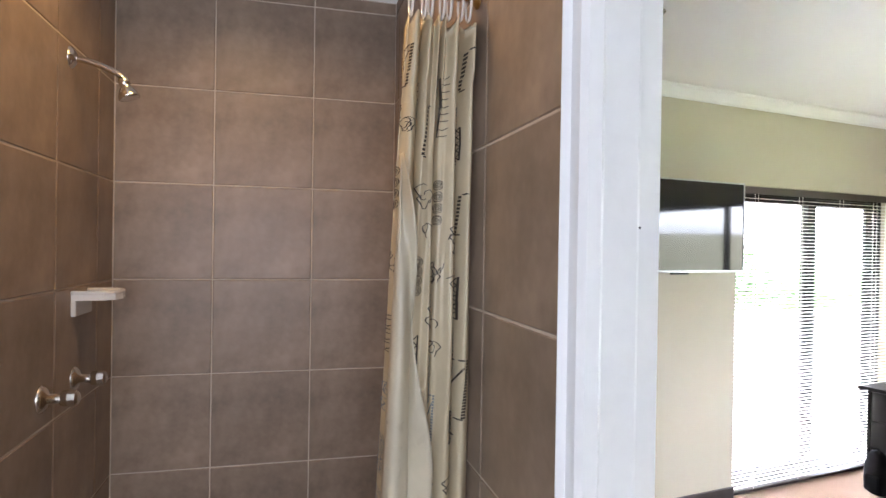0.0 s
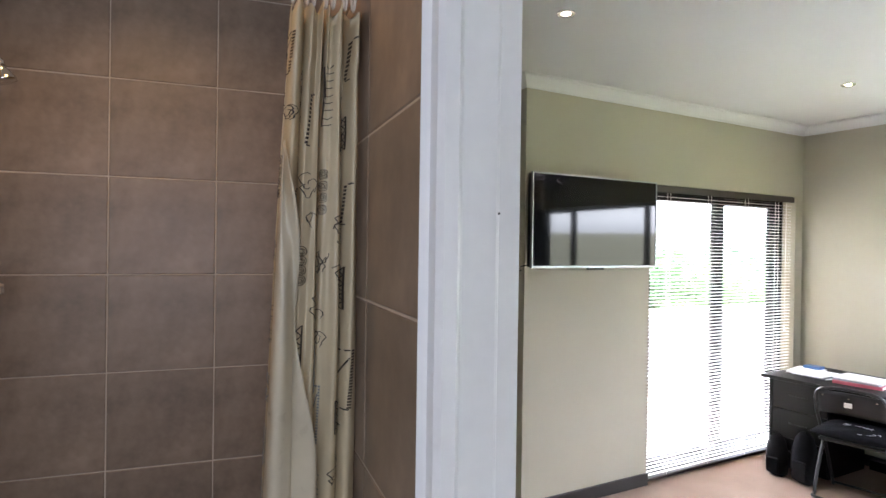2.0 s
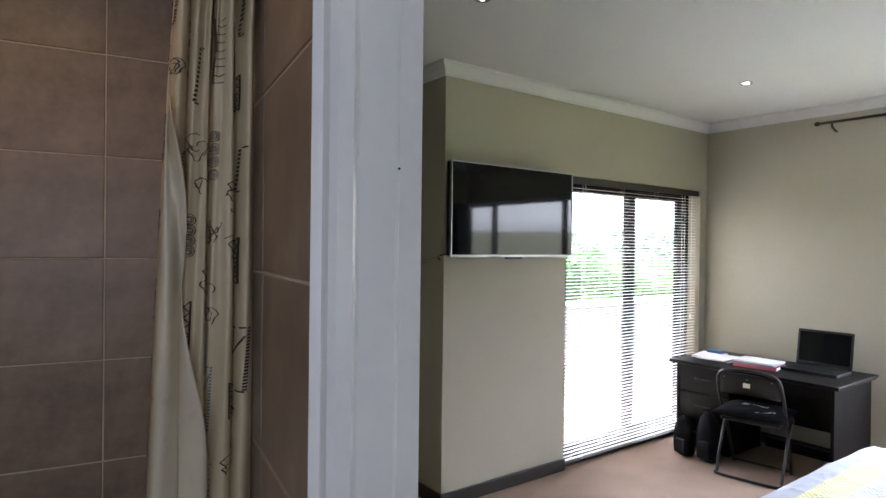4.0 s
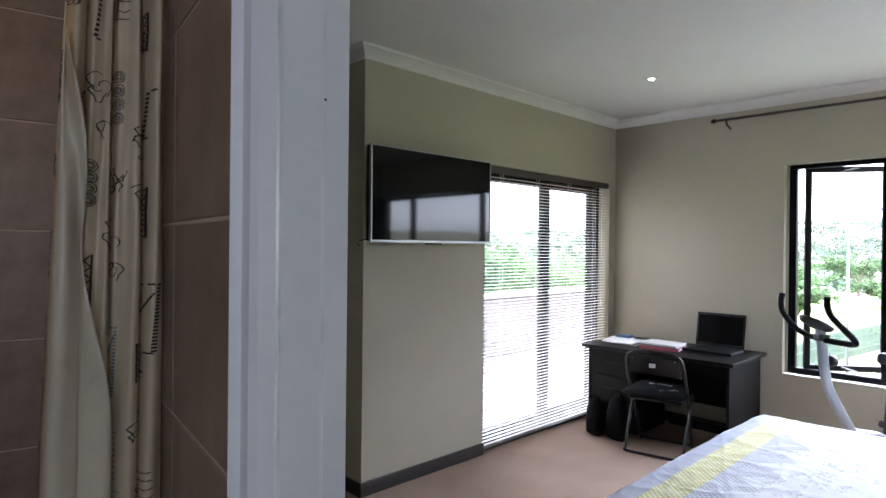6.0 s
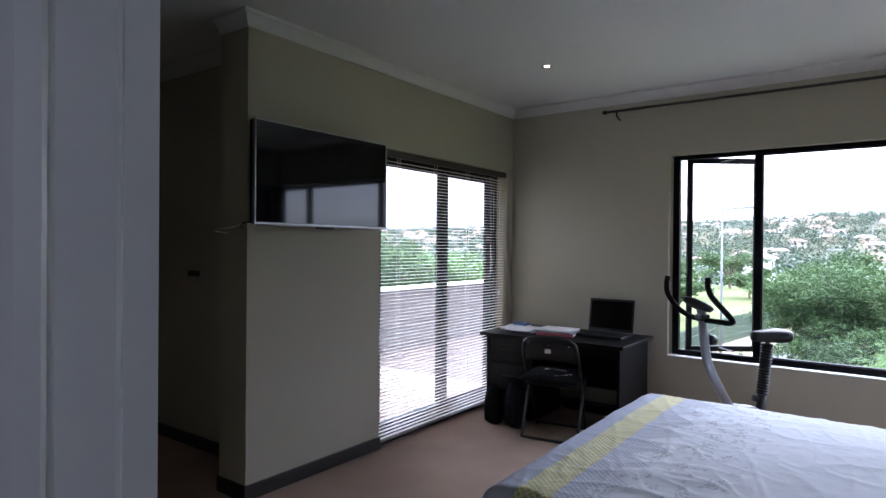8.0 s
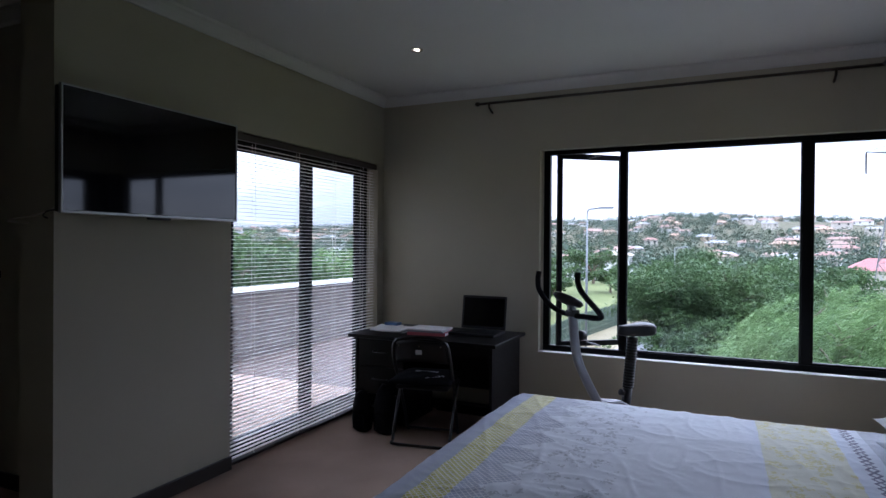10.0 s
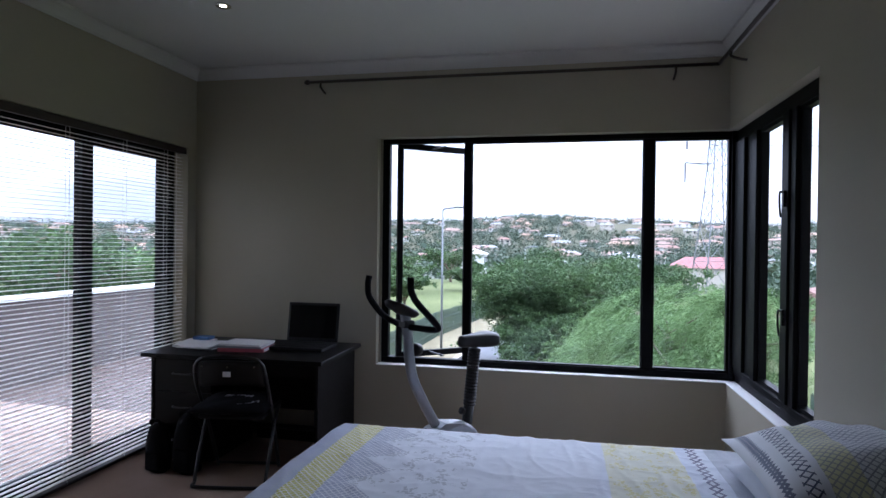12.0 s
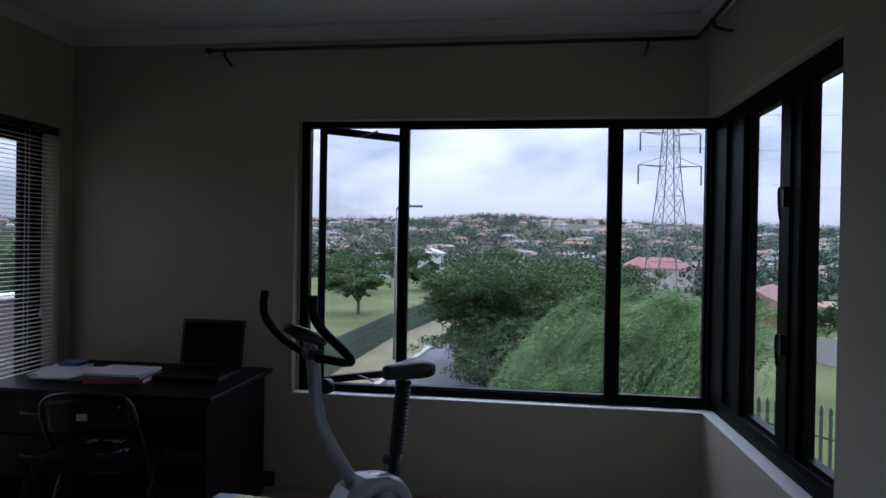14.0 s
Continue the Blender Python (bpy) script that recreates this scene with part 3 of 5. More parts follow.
def curtain_at(a, h, lift=0.0):
    """a: 0 to 1 along the cloth; h: metres above the floor."""
    k = max(0.0, 1 - h / 2.12)
    left = -0.142 - 0.066 * k ** 0.8
    u = -0.008 + (left + 0.008) * (1 - a)
    ph = a * 8.4 * math.pi + 1.3 * math.sin(5 * a + 1.6 * k) + 0.9 * noise.noise(Vector((a * 4, h * 1.1, 2)))
    amp = 0.022 + 0.014 * k + (0.012 if h > 2.0 else 0.0)
    q = math.sin(ph)
    v = 0.415 + 0.035 * k + amp * math.copysign(abs(q) ** 0.65, q) + 0.008 * math.sin(ph * 2.3 + 4 * k) + 0.04 * k * (1 - a)
    v += 0.006 * noise.noise(Vector((a * 16, h * 2.5, 7))) + 0.004 * noise.noise(Vector((a * 34, h * 5, 1)))
    u += 0.014 * math.cos(ph) * (0.4 + k)
    u = min(u, 0.0)
    if h > 1.85:
        v += 0.016 * (h - 1.85) / 0.27 * math.sin(a * 52 + 2 * noise.noise(Vector((a * 8, 0, 3))))
    here = Vector((u, v, h))
    if not lift:
        return here
    t = curtain_at(a + 0.004, h) - here
    nrm = Vector((t.y, -t.x, 0)).normalized()
    return here + (nrm if nrm.y < 0 else -nrm) * lift


bm = bmesh.new()
sheet(bm, 190, 90, lambda a, b: curtain_at(a, 0.12 + 2.0 * b - (0.03 * math.sin(a * math.pi * 7) ** 2 if b == 1 else 0)))
cloth = part("cloth", bm, CURT, curtain, smooth=True)
sol = cloth.modifiers.new("thick", "SOLIDIFY")
sol.thickness = 0.0012


def ribbon(bm, pts, w=0.0017):
    """pts: (a, h) on the cloth."""
    w *= 0.62
    fine = []
    for (a0, h0), (a1, h1) in zip(pts, pts[1:]):
        k = 1 + int(abs(a1 - a0) / 0.015 + abs(h1 - h0) / 0.03)
        fine += [(a0 + (a1 - a0) * i / k, h0 + (h1 - h0) * i / k) for i in range(k)]
    fine.append(pts[-1])
    for (a0, h0), (a1, h1) in zip(fine, fine[1:]):
        d = Vector(((a1 - a0) * 0.2, h1 - h0))
        if d.length < 1e-5:
            continue
        d.normalize()
        ox, oh = -d.y * w / 0.2, d.x * w
        q = [curtain_at(a0 + ox, h0 + oh, 0.0022), curtain_at(a1 + ox, h1 + oh, 0.0022), curtain_at(a1 - ox, h1 - oh, 0.0022), curtain_at(a0 - ox, h0 - oh, 0.0022)]
        bm.faces.new([bm.verts.new(c) for c in q])




def liner_at(b, c):
    """A loose pale fold that hangs over the lower part of the cloth, narrow at its top."""
    h = 0.12 + 1.72 * b
    wide = 0.5 * min(1.0, (1.86 - h) / 0.75)
    a = 0.02 + wide * c + 0.05 * b
    p = curtain_at(a, h)
    return Vector((p.x, p.y * 0.6 + (0.42 + 0.03 * (1 - b)) * 0.4 - 0.034 - 0.014 * math.sin(c * 7 + b) - 0.01 * c, h))


bm = bmesh.new()
sheet(bm, 60, 24, liner_at)
lin = part("liner", bm, LINER, curtain, "pale loose fold of curtain", smooth=True)
sol = lin.modifiers.new("thick", "SOLIDIFY")
sol.thickness = 0.001


def beads(bm, pts, step=0.007):
    """A line of short dabs with gaps."""
    for (a0, h0), (a1, h1) in zip(pts, pts[1:]):
        n = max(1, int(math.hypot((a1 - a0) * 0.2, h1 - h0) / step))
        for k in range(n):
            f0, f1 = k / n, (k + 0.62) / n
            ribbon(bm, [(a0 + (a1 - a0) * f0, h0 + (h1 - h0) * f0), (a0 + (a1 - a0) * f1, h0 + (h1 - h0) * f1)], 0.0023)


rng = random.Random(4)
inks = [bmesh.new(), bmesh.new()]
for col, a0 in enumerate((0.03, 0.17, 0.31, 0.45, 0.59, 0.73, 0.87)):
    h = 2.05 - 0.055 * (col % 3)
    while h > 0.30:
        size = rng.uniform(0.06, 0.12)
        kind = rng.choice(("ladder", "frame", "spirals", "flower", "strip", "flower", "dashes", "strip", "flower", "dashes"))
        bm = inks[0 if h > 1.45 or col > 4 else 1]
        w = rng.uniform(0.06, 0.10)
        wob = lambda q: q + rng.uniform(-0.004, 0.004)
        if kind == "ladder":
            for k in range(9):
                z = h - size * k / 8
                ribbon(bm, [(wob(a0), z), (a0 + w * 0.5, wob(z)), (wob(a0 + w), z + 0.003)], 0.0013)
            ribbon(bm, [(a0, h), (a0 + w * 0.1, h - size * 0.5), (a0, h - size)], 0.0013)
        elif kind == "frame":
            beads(bm, [(a0, h), (a0 + w, h + 0.004), (a0 + w * 0.85, h - size), (a0 - 0.01, h - size + 0.004), (a0, h)], 0.006)
            ribbon(bm, [(a0, h - size), (wob(a0 + w * 0.4), h - size * 0.45), (a0 + w * 0.85, h - size * 0.1)], 0.001)
        elif kind == "spirals":
            for c in range(4):
                zc = h - size * (c + 0.5) / 4
                for r in (0.35, 0.65, 1.0):
                    ribbon(bm, [(a0 + w / 2 + r * 0.035 * math.cos(q), wob(zc) * 0.3 + zc * 0.7 + r * 0.010 * math.sin(q)) for q in (k * math.tau / 9 for k in range(10))], 0.0009)
        elif kind == "strip":
            ribbon(bm, [(a0, h), (wob(a0), h - size * 0.5), (a0, h - size)], 0.0015)
            ribbon(bm, [(a0 + w * 0.6, h), (wob(a0 + w * 0.6), h - size * 0.5), (a0 + w * 0.6, h - size)], 0.0015)
            ribbon(bm, [(wob(a0 + w * 0.6 * (k % 2)), h - size * k / 5) for k in range(6)], 0.0011)
            ribbon(bm, [(wob(a0 + w * 0.6 * ((k + 1) % 2)), h - size * k / 5) for k in range(6)], 0.0011)
        elif kind == "dashes":
            beads(bm, [(a0 + w * 0.8, h), (a0 + w * 0.5, h - 0.004), (a0 + w * 0.4, h - size * 0.6), (a0 + w * 0.3, h - size), (a0 + w * 0.7, h - size)], 0.0075)
        else:
            for k in range(5):
                ca, ch, r = a0 + w * rng.random(), h - size * rng.random(), rng.uniform(0.012, 0.024)
                turn = rng.uniform(0, 6)
                ribbon(bm, [(ca + r * 1.6 * math.cos(q) * (1 + 0.4 * math.sin(3 * q)), ch + r * 0.7 * math.sin(q)) for q in (turn + i * 0.55 for i in range(9))], 0.0010)
        h -= size + rng.uniform(0.02, 0.09)
for bm, ink, lab in ((inks[0], INK, "dark doodle print"), (inks[1], INKPALE, "faded doodle print")):
    tagged(part("print", bm, ink, curtain), lab, kind="stuff")
for k in range(7):
    a = 0.06 + k * 0.145
    c = curtain_at(a, 2.12)
    bm = bmesh.new()
    sweep(bm, [(c.x, 0.40 + 0.02 * math.cos(q), 2.148 + 0.036 * math.sin(q)) for q in (i * math.tau / 14 for i in range(15))], 0.0028, 6)
    part("ring", bm, SOAP, curtain, "plastic ring")

# ---- bedroom things ----
# television
SCREEN = mat("screen", (0.003, 0.003, 0.004), 0.05, vary=0.1, bump=0.0, spec=0.45)
TVSILVER = mat("tv_silver", (0.36, 0.37, 0.39), 0.35, metal=0.8, vary=0.05, bump=0)
tv = thing("television", "flat black television with thin silver edge on wall bracket", "television", pose(4.213, 3.34, 1.523))
part("screen", boxes((0.010, 1.022, 0.0, 0.004, 0.014, 0.554)), SCREEN, tv)
part("casing", boxes((0.004, 1.028, 0.0045, 0.05, 0.006, 0.558), bevel=0.006), BLACKPLASTIC, tv)
part("bezel", boxes((0.0, 0.009, -0.004, 0.016, 0.0, 0.563), (1.023, 1.032, -0.004, 0.016, 0.0, 0.563), (0.009, 1.023, -0.004, 0.016, 0.555, 0.563), (0.009, 1.023, -0.004, 0.016, 0.0, 0.013), bevel=0.002), TVSILVER, tv, "thin silver bezel")
part("chin", boxes((0.44, 0.57, -0.002, 0.02, -0.012, -0.0005), bevel=0.003), BLACKPLASTIC, tv)
part("bracket", boxes((0.35, 0.65, 0.051, 0.159, 0.18, 0.42), bevel=0.004), BLACKMETAL, tv)
CABLE = mat("cable", (0.3, 0.27, 0.22), 0.6, vary=0.1)
part("cable", sweep(bmesh.new(), smoothline([(0.06, 0.03, 0.02), (0.0, 0.08, 0.01), (0.02, 0.15, -0.01), (0.045, 0.158, -0.02)]), 0.004, 8), BLACKPLASTIC, tv)
part("cable", sweep(bmesh.new(), smoothline([(0.05, 0.10, 0.03), (-0.03, 0.12, -0.01), (-0.09, 0.22, -0.035), (0.045, 0.30, -0.04)]), 0.004, 8), CABLE, tv, "pale cable")

# switch in the passage
switch = thing("light_switch", "small dark switch plate on passage wall", "switch", pose(4.609, 4.56, 1.21))
part("plate", boxes((-0.008, -0.001, -0.07, 0.07, -0.02, 0.02), bevel=0.002), BLACKPLASTIC, switch)
for y in (-0.042, 0.0, 0.042):
    part("rocker", boxes((-0.012, -0.0082, y - 0.015, y + 0.015, -0.012, 0.012), bevel=0.001), BLACKPLASTIC, switch)

# downlights
GLOWING = glow("lamp_glow", (1.0, 0.86, 0.62), 8.0)
for x, y in ((6.095, 2.60), (3.845, 2.64)):
    d = thing("downlight", "small lit recessed ceiling downlight, chrome ring", "downlight", pose(x, y, ZC), group="ceiling downlights")
    bm = bmesh.new()
    prof = [(0.018, -0.001), (0.042, -0.001), (0.042, -0.005), (0.038, -0.008), (0.024, -0.006), (0.018, -0.002)]
    rings = [[bm.verts.new((r * math.cos(math.tau * k / 20), r * math.sin(math.tau * k / 20), z)) for k in range(20)] for r, z in prof]
    for a, b in zip(rings, rings[1:] + rings[:1]):
        for k in range(20):
            bm.faces.new((a[k], a[(k + 1) % 20], b[(k + 1) % 20], b[k]))
    part("ring", bm, CHROME, d, smooth=True)
    part("bulb", lathe(bmesh.new(), [(0.008, -0.006), (0.017, -0.005), (0.018, -0.001)], None, 20), GLOWING, d, "lit bulb")
    lamp("downlight_lamp", (x, y, ZC - 0.02), 0.5, (1.0, 0.82, 0.58), 0.03, 100)
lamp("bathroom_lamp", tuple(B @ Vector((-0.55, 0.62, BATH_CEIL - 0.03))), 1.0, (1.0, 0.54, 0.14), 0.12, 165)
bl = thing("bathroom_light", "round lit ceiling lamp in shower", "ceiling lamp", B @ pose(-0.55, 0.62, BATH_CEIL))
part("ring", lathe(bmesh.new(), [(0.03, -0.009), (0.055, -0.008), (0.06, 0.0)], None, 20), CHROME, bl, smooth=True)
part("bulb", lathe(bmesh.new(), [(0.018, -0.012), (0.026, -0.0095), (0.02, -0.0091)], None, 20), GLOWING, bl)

# curtain rod round the corner
crod = thing("curtain_rod", "dark metal curtain rod over corner window", "curtain rod")
RX, RY, RZ = X1 - 0.085, Y0 + 0.085, 2.545
part("pole", sweep(bmesh.new(), [(RX, 2.56, RZ), (RX, RY, RZ)], 0.011, 10), ROD, crod, smooth=True)
part("pole", sweep(bmesh.new(), [(RX, RY, RZ + 0.004), (4.3, RY, RZ + 0.004)], 0.011, 10), ROD, crod, smooth=True)
part("finial", lathe(bmesh.new(), [(0.008, 0), (0.017, 0.004), (0.018, 0.02), (0.012, 0.034), (0.004, 0.036)], pose(RX, 2.555, RZ, -90, 0, 0)), ROD, crod, smooth=True)
for x, y in ((X1, 2.47), (X1, 0.10)):
    part("bracket", sweep(bmesh.new(), smoothline([(x, y, RZ - 0.06), (x - 0.03, y, RZ - 0.055), (RX, y, RZ - 0.035), (RX, y, RZ - 0.01)]), 0.008, 8), ROD, crod)
for x in (6.85, 5.4):
    part("bracket", sweep(bmesh.new(), smoothline([(x, Y0, RZ - 0.06), (x, Y0 + 0.03, RZ - 0.055), (x, RY, RZ - 0.035), (x, RY, RZ - 0.008)]), 0.008, 8), ROD, crod)

# desk
desk = thing("desk", "black wood veneer desk with drawer pedestal", "desk", pose(6.42, 2.15, 0))
part("desktop", boxes((0.0, 0.70, 0.0, 1.20, 0.686, 0.712), bevel=0.004), BLACKWOOD, desk)
part("side_panel", boxes((0.05, 0.68, 0.04, 0.062, 0.0, 0.685), bevel=0.002), BLACKWOOD, desk)
part("side_panel", boxes((0.05, 0.68, 1.138, 1.16, 0.0, 0.685), bevel=0.002), BLACKWOOD, desk)
part("modesty_panel", boxes((0.56, 0.578, 0.063, 1.137, 0.26, 0.684)), BLACKWOOD, desk)
part("foot_rail", boxes((0.54, 0.60, 0.063, 0.70, 0.05, 0.12), bevel=0.003), BLACKWOOD, desk)
ped = part("pedestal", boxes((0.07, 0.555, 0.74, 1.136, 0.04, 0.684)), BLACKWOOD, desk)
for k in range(3):
    dr = part("drawer", boxes((0.052, 0.069, 0.742, 1.134, 0.06 + k * 0.207, 0.06 + k * 0.207 + 0.2), bevel=0.002), BLACKWOOD, desk)
    part("handle", sweep(bmesh.new(), smoothline([(0.052, 0.88, 0.17 + k * 0.207), (0.03, 0.89, 0.17 + k * 0.207), (0.03, 0.99, 0.17 + k * 0.207), (0.052, 1.0, 0.17 + k * 0.207)]), 0.005, 6), BLACKMETAL, dr)
part("apron", boxes((0.06, 0.08, 0.063, 0.738, 0.60, 0.684)), BLACKWOOD, desk)

# laptop
laptop = thing("laptop", "open black laptop computer on desk", "laptop", pose(6.98, 2.45, 0.7125))
part("base", boxes((-0.27, -0.02, -0.185, 0.185, 0.0, 0.022), bevel=0.005), BLACKPLASTIC, laptop)
bm = boxes((-0.006, 0.006, -0.185, 0.185, 0.0, 0.262), bevel=0.004)
lid = part("lid", bm, BLACKPLASTIC, laptop)
lid.matrix_basis = pose(-0.012, 0, 0.024, 0, 9, 0)
scr = part("display", boxes((-0.0075, -0.0062, -0.168, 0.168, 0.024, 0.242)), SCREEN, lid)
kb = part("keyboard", boxes(*[(-0.245 + r * 0.026, -0.224 + r * 0.026, -0.165 + c * 0.0255, -0.143 + c * 0.0255, 0.0221, 0.0245) for r in range(1, 6) for c in range(13)]), BLACKPLASTIC, laptop)

# papers and books
RED = mat("pink_cover", (0.45, 0.10, 0.14), 0.5, vary=0.1)
BLUE = mat("blue_cover", (0.05, 0.13, 0.30), 0.4, vary=0.1)
GREYC = mat("grey_cover", (0.22, 0.24, 0.28), 0.5, vary=0.1)


def book(label, x, y, z, w, d, t, rot, cover, name="book"):
    b = thing(name, label, "book", pose(x, y, z, 0, 0, rot))
    part("pages", boxes((-w / 2 + 0.003, w / 2 - 0.003, -d / 2 + 0.003, d / 2 - 0.003, 0.0025, t - 0.0025)), PAPER, b)
    part("cover", boxes((-w / 2, w / 2, -d / 2, d / 2, 0, 0.002), (-w / 2, w / 2, -d / 2, d / 2, t - 0.002, t), (-w / 2, -w / 2 + 0.0025, -d / 2, d / 2, 0.002, t - 0.002)), cover, b)
    return b


TOPZ = 0.7125
book("pink covered book under notepad on desk", 6.70, 2.78, TOPZ, 0.22, 0.30, 0.022, 8, RED)
book("pale book in stack on desk", 6.70, 2.785, TOPZ + 0.0225, 0.21, 0.285, 0.012, 5, GREYC)
tagged(part("notepad", boxes((6.60, 6.81, 2.64, 2.93, TOPZ + 0.035, TOPZ + 0.047), bevel=0.001), PAPER), "white paper notepad on top of book stack", "notepad")
book("grey folder lying on desk", 6.72, 3.06, TOPZ, 0.23, 0.20, 0.012, -6, GREYC, "folder")
book("pale flat magazine near desk edge", 6.80, 3.22, TOPZ, 0.28, 0.20, 0.014, 12, PAPER, "magazine")
book("grey magazine under blue box", 6.70, 3.10, TOPZ + 0.0142, 0.28, 0.21, 0.008, 4, PAPER, "magazine")
tagged(part("box", boxes((6.82, 6.90, 3.14, 3.26, TOPZ + 0.023, TOPZ + 0.045), bevel=0.004), BLUE), "small blue box on papers", "box")
for k in range(9):
    bm = bmesh.new()
    x, y = 6.80 + random.uniform(-0.02, 0.02), 2.58 + random.uniform(-0.03, 0.04)
    box(bm, -0.03, 0.03, -0.02, 0.02, 0, 0.0015, 0, pose(x, y, TOPZ + 0.001 + 0.002 * k, random.uniform(-4, 4), random.uniform(-4, 4), random.uniform(0, 180)))
    tagged(part("note_slip", bm, RED if k % 3 == 0 else PAPER), "small loose paper slip on desk", "paper", "paper slips")

# folding chair with cushion
chair = thing("folding_chair", "black folding chair with metal tube frame", "chair", pose(6.25, 2.635, 0, 0, 0, 10))
for s in (-1, 1):
    # rear frame: back uprights running down to the front feet, seen from behind the chair
    part("back_leg", sweep(bmesh.new(), smoothline([(0.33, 0.19 * s, 0.012), (0.18, 0.20 * s, 0.34), (0.06, 0.207 * s, 0.55), (0.005, 0.203 * s, 0.66)]), 0.0105, 10), BLACKMETAL, chair, smooth=True)
    part("front_leg", sweep(bmesh.new(), smoothline([(0.02, 0.205 * s, 0.02), (0.06, 0.208 * s, 0.12), (0.20, 0.21 * s, 0.36), (0.27, 0.21 * s, 0.405)]), 0.0105, 10), BLACKMETAL, chair, smooth=True)
part("top_bow", sweep(bmesh.new(), smoothline([(0.005, -0.203, 0.66), (-0.008, -0.19, 0.71), (-0.018, -0.14, 0.745), (-0.024, 0, 0.758), (-0.018, 0.14, 0.745), (-0.008, 0.19, 0.71), (0.005, 0.203, 0.66)]), 0.0105, 10), BLACKMETAL, chair, smooth=True)
part("foot_bar", sweep(bmesh.new(), smoothline([(0.02, -0.205, 0.02), (-0.02, -0.19, 0.012), (-0.03, 0, 0.012), (-0.02, 0.19, 0.012), (0.02, 0.205, 0.02)]), 0.0105, 10), BLACKMETAL, chair, smooth=True)
part("foot_bar", sweep(bmesh.new(), [(0.32, -0.19, 0.03), (0.32, 0.19, 0.03)], 0.009, 8), BLACKMETAL, chair, smooth=True)
bm = bmesh.new()
sheet(bm, 12, 6, lambda a, b: Vector((-0.005 - 0.03 * math.sin(math.pi * a) + 0.05 * (1 - b), -0.19 + 0.38 * a, 0.575 + 0.15 * b + 0.012 * math.sin(math.pi * a))))
bk = part("backrest", bm, BLACKPLASTIC, chair, smooth=True)
sol = bk.modifiers.new("thick", "SOLIDIFY")
sol.thickness = 0.012
part("label_tag", boxes((-0.046, -0.040, -0.022, 0.022, 0.645, 0.675)), PAPER, chair, "small white tag")
for y in (-0.15, 0.0, 0.15):
    part("rivet", lathe(bmesh.new(), [(0.002, 0), (0.006, 0.001), (0.004, 0.004)], pose(-0.035 + 0.07 * abs(y), y, 0.70, 0, -90, 0), 10), CHROME, chair)
part("seat", boxes((0.02, 0.39, -0.19, 0.19, 0.385, 0.41), bevel=0.01), BLACKPLASTIC, chair)

cush = thing("seat_cushion", "black seat cushion with white printed lettering", "cushion", pose(6.23, 2.635, 0.412, 0, 0, 10))


def puff(bm, w, d, t, n=22, crease=0.0, seed=0.0, power=2.6, edge=0.45):
    def f(a, b, s):
        x, y = 2 * a - 1, 2 * b - 1
        e = max(0.0, (1 - abs(x) ** power) * (1 - abs(y) ** power)) ** edge
        pin = 1 - 0.06 * (1 - x * x) * abs(y) - 0.06 * (1 - y * y) * abs(x)
        wr = crease * noise.noise(Vector((x * 2.5 + seed, y * 2.5, s))) * e
        return Vector((x * w / 2 * pin, y * d / 2 * pin, s * t / 2 * e + wr))

    sheet(bm, n, n, lambda a, b: f(a, b, 1))
    sheet(bm, n, n, lambda a, b: f(a, b, -1))
    bmesh.ops.remove_doubles(bm, verts=bm.verts, dist=0.0005)
    return bm


bm = puff(bmesh.new(), 0.44, 0.46, 0.085, crease=0.012)
bmesh.ops.translate(bm, verts=bm.verts, vec=(0.19, 0, 0.034))
part("pad", bm, FABRIC, cush, smooth=True)


def lettering(name, text, size, m, material, parent):
    cu = bpy.data.curves.new(name, "FONT")
    cu.body, cu.size, cu.extrude = text, size, 0.0006
    tmp = bpy.data.objects.new(name, cu)
    scene.collection.objects.link(tmp)
    dg = bpy.context.evaluated_depsgraph_get()
    me = bpy.data.meshes.new_from_object(tmp.evaluated_get(dg))
    bpy.data.objects.remove(tmp)
    me.materials.append(material)
    ob = new(name, me)
    ob.parent = parent
    ob.matrix_basis = m
    return ob


lettering("lettering", "LOVE", 0.055, pose(0.09, -0.16, 0.0745, 0, 5, 96), PAPER, cush)
lettering("lettering", "HOME", 0.06, pose(0.20, -0.09, 0.0765, 0, 0, 88), PAPER, cush)

# bags under the desk
for bx, by, w, h, lab in ((6.385, 3.19, 0.15, 0.30, "black fabric bag standing under desk"), (6.40, 3.0, 0.17, 0.36, "black backpack leaning under desk")):
    bag = thing("backpack", lab, "bag", pose(bx, by, 0))
    bm = bmesh.new()
    lathe(bm, [(0.30 * w, 0.0), (0.5 * w, 0.02), (0.54 * w, 0.3 * h), (0.5 * w, 0.62 * h), (0.38 * w, 0.88 * h), (0.18 * w, 0.99 * h), (0.05 * w, h)], None, 24)
    for v in bm.verts:
        k = 0.014 * noise.noise(v.co * 9 + Vector((bx, 0, 0)))
        v.co.x = v.co.x * 0.72 + k
        v.co.y += k
    part("body", bm, FABRIC, bag, smooth=True)
    part("strap", sweep(bmesh.new(), smoothline([(-0.02, -0.03, 0.97 * h), (-0.03, -0.02, 1.06 * h), (-0.03, 0.03, 1.06 * h), (-0.02, 0.04, 0.97 * h)]), 0.007, 8), FABRIC, bag)
    part("pocket", boxes((-0.43 * w, -0.33 * w, -0.3 * w, 0.3 * w, 0.08 * h, 0.45 * h), bevel=0.012), FABRIC, bag)

